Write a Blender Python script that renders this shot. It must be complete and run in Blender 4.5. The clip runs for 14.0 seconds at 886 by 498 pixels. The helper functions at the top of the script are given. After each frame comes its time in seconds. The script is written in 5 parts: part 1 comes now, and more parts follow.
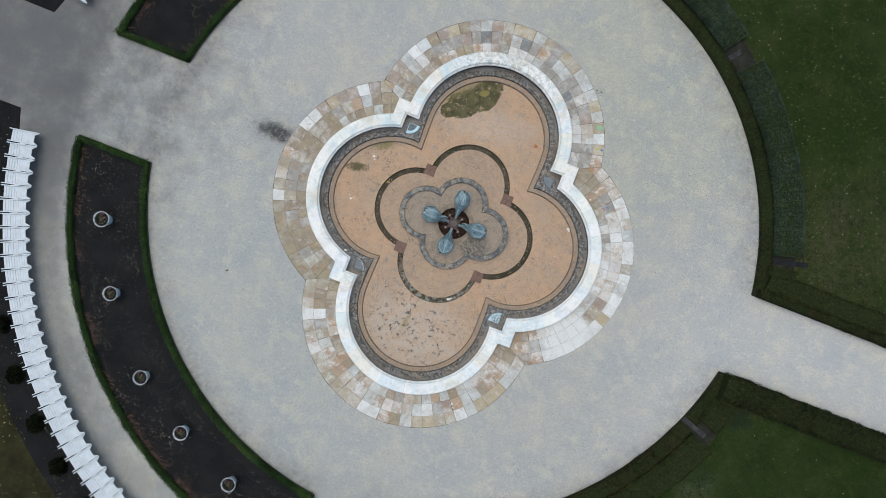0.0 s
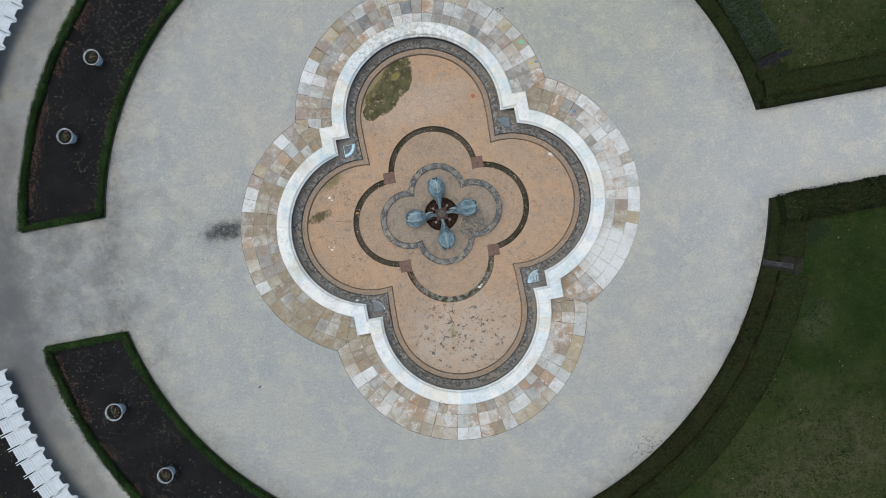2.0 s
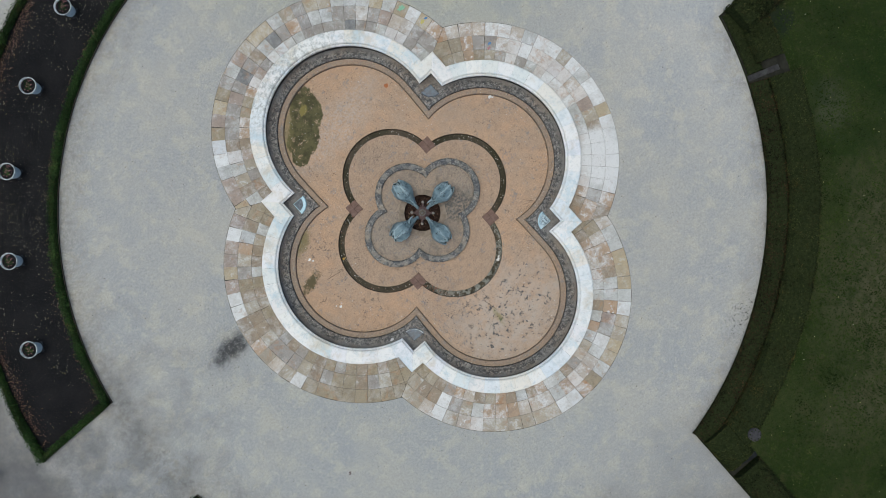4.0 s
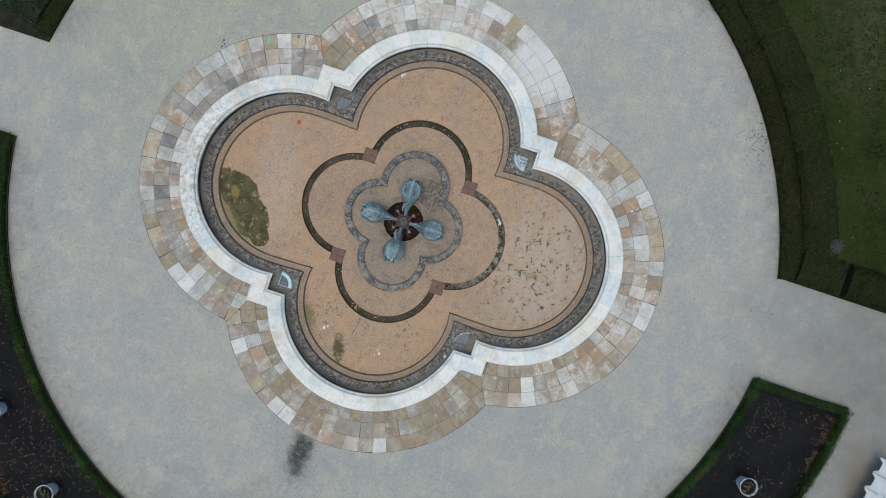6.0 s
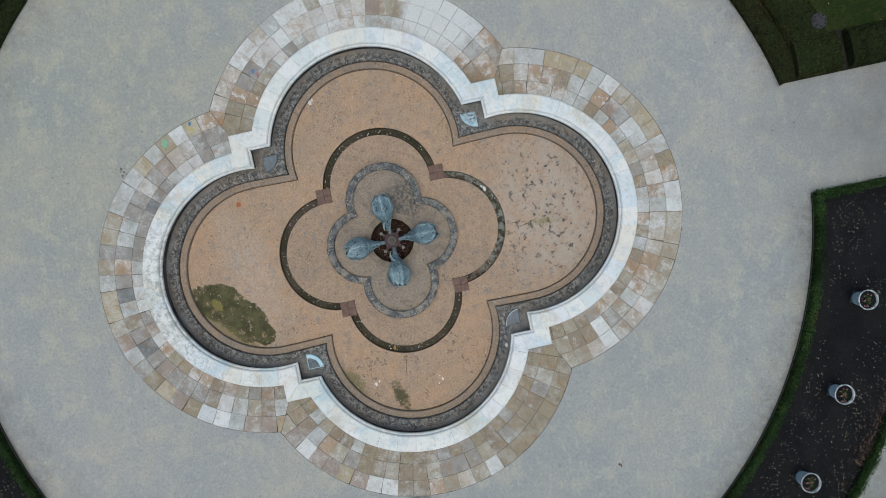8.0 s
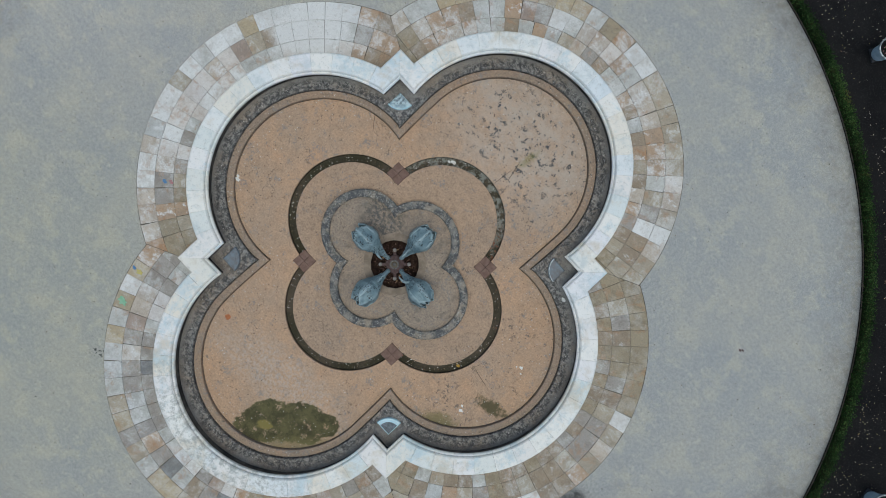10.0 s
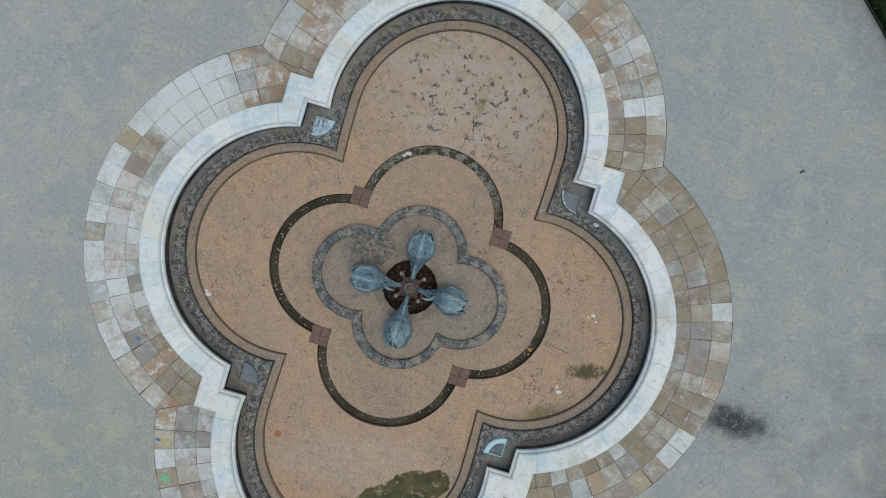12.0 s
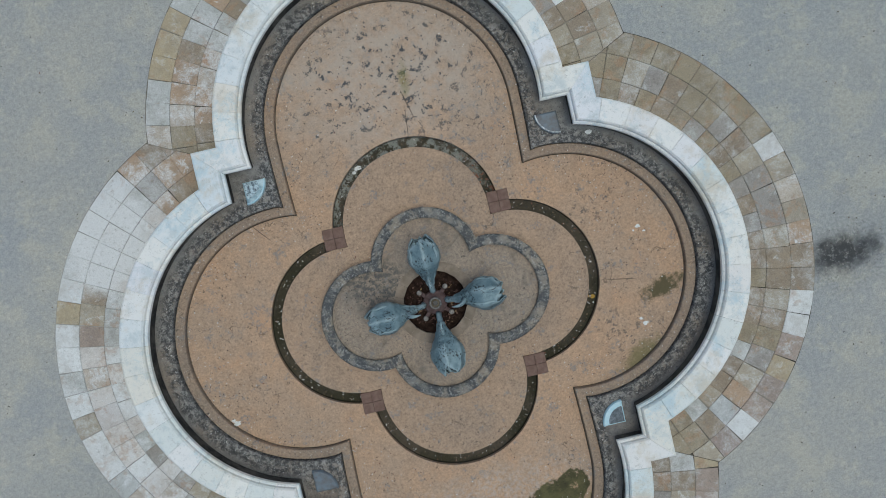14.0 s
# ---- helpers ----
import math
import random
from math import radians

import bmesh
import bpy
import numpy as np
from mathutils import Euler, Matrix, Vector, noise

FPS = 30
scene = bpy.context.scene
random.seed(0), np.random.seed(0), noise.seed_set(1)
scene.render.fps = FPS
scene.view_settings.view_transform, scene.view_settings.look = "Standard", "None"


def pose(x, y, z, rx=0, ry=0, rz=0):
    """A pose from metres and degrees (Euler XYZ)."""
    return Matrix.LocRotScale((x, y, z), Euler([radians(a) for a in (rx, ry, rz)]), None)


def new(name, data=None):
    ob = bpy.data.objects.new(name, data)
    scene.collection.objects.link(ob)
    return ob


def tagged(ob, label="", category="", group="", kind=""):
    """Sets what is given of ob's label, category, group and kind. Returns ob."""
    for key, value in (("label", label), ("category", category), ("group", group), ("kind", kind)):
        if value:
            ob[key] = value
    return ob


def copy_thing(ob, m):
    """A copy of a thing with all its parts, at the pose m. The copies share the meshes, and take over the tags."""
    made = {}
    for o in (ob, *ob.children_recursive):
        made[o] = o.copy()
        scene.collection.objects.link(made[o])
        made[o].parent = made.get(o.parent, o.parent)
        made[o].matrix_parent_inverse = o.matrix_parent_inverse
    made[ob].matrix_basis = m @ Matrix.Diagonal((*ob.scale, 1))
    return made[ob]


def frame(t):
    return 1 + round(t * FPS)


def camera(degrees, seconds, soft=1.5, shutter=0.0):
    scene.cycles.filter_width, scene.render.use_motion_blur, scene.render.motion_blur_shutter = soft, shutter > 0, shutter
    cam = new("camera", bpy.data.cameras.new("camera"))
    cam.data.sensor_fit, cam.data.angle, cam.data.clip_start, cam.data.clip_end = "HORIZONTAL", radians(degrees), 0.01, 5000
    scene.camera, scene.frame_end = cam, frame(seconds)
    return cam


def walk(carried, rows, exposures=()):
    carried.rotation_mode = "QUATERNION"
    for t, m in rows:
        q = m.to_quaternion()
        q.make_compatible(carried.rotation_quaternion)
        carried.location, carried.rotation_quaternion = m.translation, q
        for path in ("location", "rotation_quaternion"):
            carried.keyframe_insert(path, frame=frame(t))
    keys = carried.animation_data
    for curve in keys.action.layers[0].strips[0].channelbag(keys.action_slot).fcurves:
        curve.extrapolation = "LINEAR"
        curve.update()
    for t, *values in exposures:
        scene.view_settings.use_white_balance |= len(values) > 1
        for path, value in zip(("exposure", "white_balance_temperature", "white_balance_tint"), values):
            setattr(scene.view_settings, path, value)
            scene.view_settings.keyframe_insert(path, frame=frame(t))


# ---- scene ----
# camera: a drone looking straight down, turning as it sinks
cam = camera(71.26, 14.0, soft=0.55)
ROWS = [
    (0.0, -0.288, -1.346, 21.936, 0.589, -0.949, 21.35),
    (0.5, -0.376, -1.328, 21.485, 0.508, -0.923, 13.24),
    (1.0, -0.432, -1.289, 21.054, 0.427, -0.897, 5.23),
    (1.5, -0.464, -1.241, 20.639, 0.347, -0.871, -2.68),
    (2.0, -0.478, -1.192, 20.238, 0.266, -0.845, -10.52),
    (2.5, -0.478, -1.149, 19.847, 0.185, -0.820, -18.29),
    (3.0, -0.468, -1.114, 19.465, 0.104, -0.794, -26.01),
    (3.5, -0.452, -1.088, 19.088, 0.023, -0.768, -33.69),
    (4.0, -0.432, -1.073, 18.716, -0.057, -0.742, -41.34),
    (4.5, -0.409, -1.067, 18.346, -0.138, -0.716, -48.97),
    (5.0, -0.386, -1.067, 17.975, -0.219, -0.691, -56.58),
    (5.5, -0.363, -1.074, 17.604, -0.300, -0.665, -64.20),
    (6.0, -0.341, -1.083, 17.230, -0.381, -0.639, -71.81),
    (6.5, -0.321, -1.094, 16.853, -0.462, -0.613, -79.43),
    (7.0, -0.302, -1.106, 16.470, -0.542, -0.587, -87.05),
    (7.5, -0.285, -1.117, 16.083, -0.623, -0.562, -94.68),
    (8.0, -0.270, -1.126, 15.690, -0.704, -0.536, -102.32),
    (8.5, -0.258, -1.134, 15.290, -0.785, -0.510, -109.97),
    (9.0, -0.249, -1.141, 14.885, -0.866, -0.484, -117.62),
    (9.5, -0.243, -1.149, 14.473, -0.946, -0.458, -125.27),
    (10.0, -0.240, -1.156, 14.055, -1.027, -0.432, -132.93),
    (10.5, -0.241, -1.166, 13.631, -1.108, -0.407, -140.57),
    (11.0, -0.245, -1.178, 13.203, -1.189, -0.381, -148.20),
    (11.5, -0.254, -1.192, 12.771, -1.270, -0.355, -155.80),
    (12.0, -0.268, -1.207, 12.335, -1.350, -0.329, -163.37),
    (12.5, -0.286, -1.221, 11.898, -1.431, -0.303, -170.89),
    (13.0, -0.310, -1.230, 11.460, -1.512, -0.278, -178.35),
    (13.5, -0.338, -1.228, 11.024, -1.593, -0.252, -185.75),
    (14.0, -0.371, -1.204, 10.590, -1.674, -0.226, -193.05),
]
walk(cam, [(t, pose(x, y, z, rx, ry, rz)) for t, x, y, z, rx, ry, rz in ROWS],
     [(0.0, 0.54, 6640.0, 1.0), (3.0, 0.41, 6680.0, 0.5), (5.5, 0.320, 6680.0, 0.5), (7.5, 0.265, 6580.0, -0.5), (10.5, 0.135, 6450.0, -2.0), (14.0, 0.08, 6370.0, -3.0)])

# ---- light: a bright overcast sky ----
world = bpy.data.worlds.new("overcast")
scene.world = world
world.use_nodes = True
wn, wl = world.node_tree.nodes, world.node_tree.links
sky = wn.new("ShaderNodeTexSky")
sky.sky_type, sky.sun_disc = "NISHITA", False
sky.sun_elevation, sky.sun_rotation = radians(76), radians(250)
sky.air_density, sky.dust_density, sky.ozone_density = 1.0, 3.0, 0.8
wn["Background"].inputs["Strength"].default_value = 0.115
wl.new(sky.outputs["Color"], wn["Background"].inputs["Color"])
sun_data = bpy.data.lights.new("sun", "SUN")
sun_data.energy, sun_data.angle, sun_data.color = 0.8, radians(35), (1.0, 0.985, 0.96)
sun = new("sun", sun_data)
sun.rotation_euler = (radians(14), 0, radians(200))

# ---- materials ----


class Nodes:
    """Short hand for a node material."""

    def __init__(self, name, roughness=0.85, metallic=0.0, gloss=0.3):
        self.mat = bpy.data.materials.new(name)
        self.mat.use_nodes = True
        self.t = self.mat.node_tree
        self.p = self.t.nodes["Principled BSDF"]
        self.p.inputs["Roughness"].default_value = roughness
        self.p.inputs["Metallic"].default_value = metallic
        self.p.inputs["Specular IOR Level"].default_value = gloss
        self.coord = self.t.nodes.new("ShaderNodeTexCoord").outputs["Object"]
        self.geo = self.t.nodes.new("ShaderNodeNewGeometry").outputs["Position"]
        self.info = self.t.nodes.new("ShaderNodeObjectInfo").outputs["Random"]

    def put(self, socket, value):
        if isinstance(value, (int, float, tuple)):
            socket.default_value = value
        else:
            self.t.links.new(value, socket)

    def noise(self, scale, detail=4.0, rough=0.55, where=None, distort=0.0):
        n = self.t.nodes.new("ShaderNodeTexNoise")
        self.put(n.inputs["Vector"], where or self.geo)
        n.inputs["Scale"].default_value, n.inputs["Detail"].default_value = scale, detail
        n.inputs["Roughness"].default_value, n.inputs["Distortion"].default_value = rough, distort
        return n.outputs["Fac"]

    def cells(self, scale, feature="F1", where=None, colour=False):
        n = self.t.nodes.new("ShaderNodeTexVoronoi")
        n.feature = feature
        self.put(n.inputs["Vector"], where or self.geo)
        n.inputs["Scale"].default_value = scale
        return n.outputs["Color"] if colour else n.outputs["Distance"]

    def maths(self, op, a, b=0.0, c=0.0):
        n = self.t.nodes.new("ShaderNodeMath")
        n.operation = op
        for s, v in zip(n.inputs, (a, b, c)):
            self.put(s, v)
        return n.outputs[0]

    def span(self, v, lo, hi, to_lo=0.0, to_hi=1.0):
        n = self.t.nodes.new("ShaderNodeMapRange")
        n.interpolation_type = "SMOOTHSTEP"
        self.put(n.inputs["Value"], v)
        for k, x in zip(("From Min", "From Max", "To Min", "To Max"), (lo, hi, to_lo, to_hi)):
            n.inputs[k].default_value = x
        return n.outputs["Result"]

    def mix(self, fac, a, b, blend="MIX"):
        n = self.t.nodes.new("ShaderNodeMix")
        n.data_type, n.blend_type = "RGBA", blend
        self.put(n.inputs[0], fac)
        for s, v in ((n.inputs[6], a), (n.inputs[7], b)):
            self.put(s, (*v, 1.0) if isinstance(v, tuple) and len(v) == 3 else v)
        return n.outputs[2]

    def ramp(self, fac, stops, constant=False):
        n = self.t.nodes.new("ShaderNodeValToRGB")
        e = n.color_ramp.elements
        n.color_ramp.interpolation = "CONSTANT" if constant else "LINEAR"
        while len(e) < len(stops):
            e.new(0.5)
        for el, (pos, col) in zip(e, stops):
            el.position, el.color = pos, (*col, 1.0)
        self.put(n.inputs[0], fac)
        return n.outputs["Color"]

    def spot(self, x, y, rx, ry, turn=0.0, ragged=0.5, soft=0.35, scale=3.0):
        """A stain of ragged outline round (x, y), in metres: 1 inside, 0 outside."""
        m = self.t.nodes.new("ShaderNodeMapping")
        m.vector_type = "TEXTURE"
        m.inputs["Location"].default_value = (x, y, 0)
        m.inputs["Rotation"].default_value = (0, 0, radians(turn))
        m.inputs["Scale"].default_value = (rx, ry, 1e4)
        self.put(m.inputs["Vector"], self.geo)
        n = self.t.nodes.new("ShaderNodeVectorMath")
        n.operation = "LENGTH"
        self.put(n.inputs[0], m.outputs["Vector"])
        d = self.maths("ADD", n.outputs["Value"], self.maths("MULTIPLY", self.maths("SUBTRACT", self.noise(scale, 5, 0.65), 0.5), 2 * ragged))
        return self.span(d, 1.0 - soft, 1.0 + soft, 1.0, 0.0)

    def done(self, colour, bump=None, strength=0.3, distance=0.02, rough=None):
        self.put(self.p.inputs["Base Color"], colour)
        if rough is not None:
            self.put(self.p.inputs["Roughness"], rough)
        if bump is not None:
            b = self.t.nodes.new("ShaderNodeBump")
            b.inputs["Strength"].default_value, b.inputs["Distance"].default_value = strength, distance
            self.put(b.inputs["Height"], bump)
            self.put(self.p.inputs["Normal"], b.outputs["Normal"])
        return self.mat


def gravel_material():
    n = Nodes("gravel", 0.95)
    patches = n.noise(0.45, 6, 0.65)
    c = n.ramp(patches, [(0.36, (0.322, 0.330, 0.335)), (0.5, (0.350, 0.350, 0.341)), (0.64, (0.380, 0.370, 0.342))])
    c = n.mix(n.span(n.noise(1.5, 7, 0.72), 0.49, 0.62, 0, 0.75), c, (0.428, 0.408, 0.354))
    c = n.mix(n.span(n.noise(4.2, 7, 0.75), 0.52, 0.68, 0, 0.70), c, (0.468, 0.442, 0.382))
    c = n.mix(n.span(n.noise(5.5, 7, 0.75, distort=0.5), 0.55, 0.68, 0, 0.45), c, (0.262, 0.276, 0.285))
    c = n.mix(1.0, c, n.ramp(n.noise(15, 6, 0.85), [(0.32, (0.76, 0.76, 0.78)), (0.5, (1.0, 1.0, 1.0)), (0.68, (1.25, 1.24, 1.20))]), "MULTIPLY")
    grain = n.noise(44, 6, 0.9)
    c = n.mix(1.0, c, n.ramp(grain, [(0.34, (0.68, 0.68, 0.68)), (0.5, (1.0, 1.0, 1.0)), (0.66, (1.34, 1.33, 1.30))]), "MULTIPLY")
    c = n.mix(n.maths("MULTIPLY", n.span(n.cells(5), 0.04, 0.10, 0.8, 0.0), n.span(n.noise(1.5), 0.42, 0.6)), c, (0.13, 0.125, 0.115))
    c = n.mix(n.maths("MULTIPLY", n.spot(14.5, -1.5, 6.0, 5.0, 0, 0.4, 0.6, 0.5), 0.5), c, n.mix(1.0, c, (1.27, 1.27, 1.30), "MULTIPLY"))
    c = n.mix(n.spot(5.5, 7.5, 5.5, 4.5, 30, 0.5, 0.6, 0.5), c, n.mix(1.0, c, (0.985, 0.99, 0.925), "MULTIPLY"))
    c = n.mix(n.spot(-6.5, -6.0, 7.5, 7.0, 0, 0.5, 0.6, 0.5), c, n.mix(1.0, c, (0.968, 0.985, 0.992), "MULTIPLY"))
    halo = n.maths("MULTIPLY", n.spot(-7.08, 0.74, 0.85, 0.50, 4, 0.8, 0.7, 2.6), n.span(n.noise(22, 8, 0.85), 0.49, 0.60, 0.0, 0.85))
    soot = n.maths("MAXIMUM", halo, n.maths("MULTIPLY", n.spot(-7.02, 0.72, 0.62, 0.30, 2, 0.9, 0.6, 3.5), n.span(n.noise(9, 9, 0.82), 0.32, 0.50, 0.15, 1.0)))
    c = n.mix(n.maths("MULTIPLY", soot, 0.95), c, (0.045, 0.045, 0.047))
    # earth washed out along the rim of the court, hedge shade painted in
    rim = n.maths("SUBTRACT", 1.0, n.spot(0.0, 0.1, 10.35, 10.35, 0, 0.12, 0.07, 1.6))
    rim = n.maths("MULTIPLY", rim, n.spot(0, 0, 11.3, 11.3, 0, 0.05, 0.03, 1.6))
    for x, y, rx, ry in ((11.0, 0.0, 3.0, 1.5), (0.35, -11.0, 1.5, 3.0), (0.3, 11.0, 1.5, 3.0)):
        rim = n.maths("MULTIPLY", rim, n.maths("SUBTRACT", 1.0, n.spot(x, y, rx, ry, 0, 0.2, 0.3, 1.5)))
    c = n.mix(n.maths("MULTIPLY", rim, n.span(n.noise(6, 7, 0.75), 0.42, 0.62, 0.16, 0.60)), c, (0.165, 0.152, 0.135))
    c = n.mix(n.maths("MULTIPLY", n.spot(3.15, 6.3, 0.20, 0.10, 40, 1.2, 0.4, 9), n.span(n.noise(16, 4), 0.54, 0.58)), c, (0.06, 0.06, 0.06))
    c = n.mix(n.maths("MULTIPLY", n.spot(5.3, -8.9, 0.7, 0.5, 30, 1.0, 0.5, 4), n.span(n.noise(13, 5, 0.6), 0.57, 0.61, 0.0, 0.9)), c, (0.04, 0.04, 0.035))
    # the outer walk is darker than the court, with dirty stains towards the seats
    court = n.spot(0, 0, 13.75, 13.75, 0, 0.03, 0.035, 0.8)
    west = n.spot(-15, 0, 12.5, 16, 0, 0.3, 0.2, 0.3)
    outside = n.maths("MULTIPLY", west, n.maths("SUBTRACT", 1.0, court))
    c = n.mix(n.maths("MULTIPLY", outside, n.span(n.noise(0.8, 6, 0.7), 0.3, 0.7, 0.45, 0.74)), c, (0.142, 0.136, 0.127))
    south = n.maths("MULTIPLY", n.spot(-0.5, -15.4, 5.5, 4.2, 0, 0.5, 0.7, 0.5), n.span(n.noise(0.8, 6, 0.7), 0.3, 0.7, 0.55, 0.85))
    c = n.mix(south, c, (0.175, 0.172, 0.166))
    c = n.mix(n.maths("MULTIPLY", n.spot(-3.0, -14.35, 0.9, 0.35, 12, 0.8, 0.7, 1.6), 0.6), c, (0.20, 0.155, 0.115))
    c = n.mix(n.maths("MULTIPLY", n.spot(-16.4, 0.6, 4.8, 3.4, 0, 1.3, 1.0, 1.1), 0.78), c, (0.088, 0.088, 0.095))
    c = n.mix(n.maths("MULTIPLY", n.spot(-14.1, -3.2, 0.95, 2.0, 15, 0.9, 0.75, 1.2), 0.6), c, (0.11, 0.11, 0.115))
    return n.done(c, n.maths("ADD", grain, n.maths("MULTIPLY", n.noise(110, 2), 0.5)), 0.5, 0.012)


def basin_material(name, base, dark, worn, specks=False, moss=False, grimy=False):
    """Painted concrete of the drained basin, weathered."""
    n = Nodes(name, 0.85)
    c = n.mix(n.span(n.noise(0.8, 6, 0.65), 0.38, 0.64), base, worn)
    c = n.mix(n.span(n.noise(5, 7, 0.72), 0.44, 0.70, 0.0, 0.55), c, dark)
    c = n.mix(1.0, c, n.ramp(n.noise(22, 6, 0.8), [(0.30, (0.60, 0.60, 0.61)), (0.5, (1.0, 1.0, 1.0)), (0.70, (1.34, 1.33, 1.30))]), "MULTIPLY")
    warm = n.span(n.noise(2.1, 6, 0.7), 0.54, 0.68, 0.0, 0.4)
    c = n.mix(warm, c, n.mix(1.0, base, (1.12, 0.98, 0.86), "MULTIPLY"))
    c = n.mix(1.0, c, n.ramp(n.noise(75, 4, 0.85), [(0.32, (0.68, 0.68, 0.68)), (0.5, (1.0, 1.0, 1.0)), (0.68, (1.3, 1.3, 1.29))]), "MULTIPLY")
    flake = n.maths("MULTIPLY", n.span(n.noise(4.2, 6, 0.66), 0.56, 0.62), n.span(n.noise(24, 7, 0.75), 0.40, 0.58))
    c = n.mix(n.maths("MULTIPLY", flake, 0.75), c, (0.205, 0.205, 0.205))
    pits = n.maths("MULTIPLY", n.span(n.noise(13.0, 9, 0.72, distort=0.3), 0.60, 0.63), n.span(n.noise(0.7, 4), 0.40, 0.58))
    c = n.mix(n.maths("MULTIPLY", pits, 0.85), c, (0.075, 0.068, 0.062))
    dots = n.maths("MULTIPLY", n.span(n.noise(26, 3, 0.5), 0.715, 0.74), n.span(n.noise(1.1), 0.42, 0.55))
    c = n.mix(n.maths("MULTIPLY", dots, 0.8), c, (0.07, 0.05, 0.04))
    bend = n.t.nodes.new("ShaderNodeVectorMath")
    bend.operation = "ADD"
    n.put(bend.inputs[0], n.geo)
    wave = n.t.nodes.new("ShaderNodeTexNoise")
    wave.inputs["Scale"].default_value, wave.inputs["Detail"].default_value = 2.2, 5.0
    n.put(wave.inputs["Vector"], n.geo)
    n.put(bend.inputs[1], wave.outputs["Color"])
    crack = n.maths("MULTIPLY", n.span(n.cells(0.62, "DISTANCE_TO_EDGE", bend.outputs[0]), 0.001, 0.0045, 1.0, 0.0), n.span(n.noise(0.9, 3), 0.47, 0.53))
    c = n.mix(n.maths("MULTIPLY", crack, 0.7), c, (0.09, 0.07, 0.055))
    if specks:
        area = n.maths("MAXIMUM", n.spot(-0.15, -4.1, 1.75, 1.2, 10, 0.6, 0.5, 1.4), n.maths("MULTIPLY", n.spot(-1.2, -3.2, 0.9, 0.5, 40, 0.8, 0.5, 2), 0.8))
        area = n.maths("MAXIMUM", area, n.maths("MULTIPLY", n.maths("MAXIMUM", n.spot(-3.35, 1.45, 0.95, 0.45, -35, 0.8, 0.5, 2), n.spot(-3.3, -1.35, 0.95, 0.40, 35, 0.8, 0.5, 2)), 0.75))
        c = n.mix(n.maths("MULTIPLY", n.spot(-0.05, -4.2, 1.9, 1.3, 0, 0.6, 0.6, 1.1), n.span(n.noise(2.6, 7, 0.75), 0.36, 0.60, 0.25, 0.75)), c, (0.435, 0.375, 0.320))
        flakes = n.maths("MULTIPLY", n.span(n.noise(6.0, 5, 0.64, distort=0.4), 0.570, 0.610), n.span(n.noise(26, 7, 0.76), 0.42, 0.50))
        small = n.maths("MULTIPLY", n.span(n.noise(12, 3, 0.55), 0.635, 0.665), n.span(n.noise(1.9, 3), 0.40, 0.54))
        fine = n.maths("MULTIPLY", n.span(n.noise(40, 3, 0.5), 0.68, 0.71), n.span(n.noise(3.0, 4, 0.6), 0.44, 0.58))
        marks = n.maths("MAXIMUM", flakes, n.maths("MAXIMUM", small, fine))
        c = n.mix(n.maths("MULTIPLY", marks, n.maths("MULTIPLY", area, 0.92)), c, (0.050, 0.058, 0.068))
        c = n.mix(n.maths("MULTIPLY", n.spot(-0.34, -3.95, 0.07, 0.24, -5, 1.3, 0.8, 9), 0.55), c, (0.19, 0.18, 0.05))
        for x, y, length, turn in ((-0.30, -3.52, 0.26, 14), (-0.22, -3.20, 0.24, -6), (-3.3, 0.35, 0.30, 80), (2.75, -1.9, 0.22, 40)):
            c = n.mix(n.maths("MULTIPLY", n.spot(x, y, 0.008, length, turn, 0.9, 0.5, 9), 0.75), c, (0.060, 0.046, 0.036))
        fade = n.spot(-0.1, 3.75, 1.6, 0.55, 10, 0.9, 0.6, 2.2)
        c = n.mix(n.maths("MULTIPLY", fade, n.span(n.noise(14, 6, 0.7), 0.42, 0.6, 0, 0.55)), c, (0.46, 0.41, 0.37))
    if grimy:
        where = n.maths("MAXIMUM", n.spot(0.95, -0.55, 0.75, 0.5, -30, 0.6, 0.5, 3), n.span(n.noise(2.3, 4), 0.54, 0.62, 0.0, 0.55))
        black = n.maths("MULTIPLY", where, n.span(n.noise(11, 9, 0.80), 0.44, 0.55, 0.0, 0.9))
        c = n.mix(black, c, (0.080, 0.082, 0.080))
    if moss:
        m = n.maths("MAXIMUM", n.spot(-0.62, 4.75, 0.72, 0.48, 62, 0.45, 0.05, 2.2), n.maths("MAXIMUM", n.spot(-1.18, 4.22, 0.72, 0.50, 40, 0.40, 0.05, 2.6), n.spot(-1.66, 3.78, 0.32, 0.28, 40, 0.4, 0.06, 4)))
        mc = n.mix(n.span(n.noise(3, 7, 0.75), 0.40, 0.62), (0.062, 0.056, 0.026), (0.112, 0.102, 0.046))
        mc = n.mix(n.span(n.noise(9, 8, 0.8), 0.56, 0.66, 0, 0.8), mc, (0.026, 0.025, 0.015))
        mc = n.mix(n.span(n.noise(40, 3, 0.6), 0.64, 0.70, 0, 0.8), mc, (0.018, 0.016, 0.010))
        mc = n.mix(n.spot(-0.67, 4.80, 0.17, 0.11, 30, 0.7, 0.2, 7), mc, (0.20, 0.165, 0.055))
        c = n.mix(n.maths("MULTIPLY", m, n.span(n.noise(5.0, 8, 0.76), 0.36, 0.45, 0.25, 1.0)), c, mc)
        c = n.mix(n.maths("MULTIPLY", n.spot(-1.5, 4.55, 0.9, 0.16, 48, 1.2, 0.4, 4), 0.6), c, (0.16, 0.14, 0.06))
        c = n.mix(n.maths("MULTIPLY", n.spot(-3.98, 0.66, 0.32, 0.14, 15, 1.5, 0.4, 7), 0.9), c, (0.07, 0.065, 0.03))
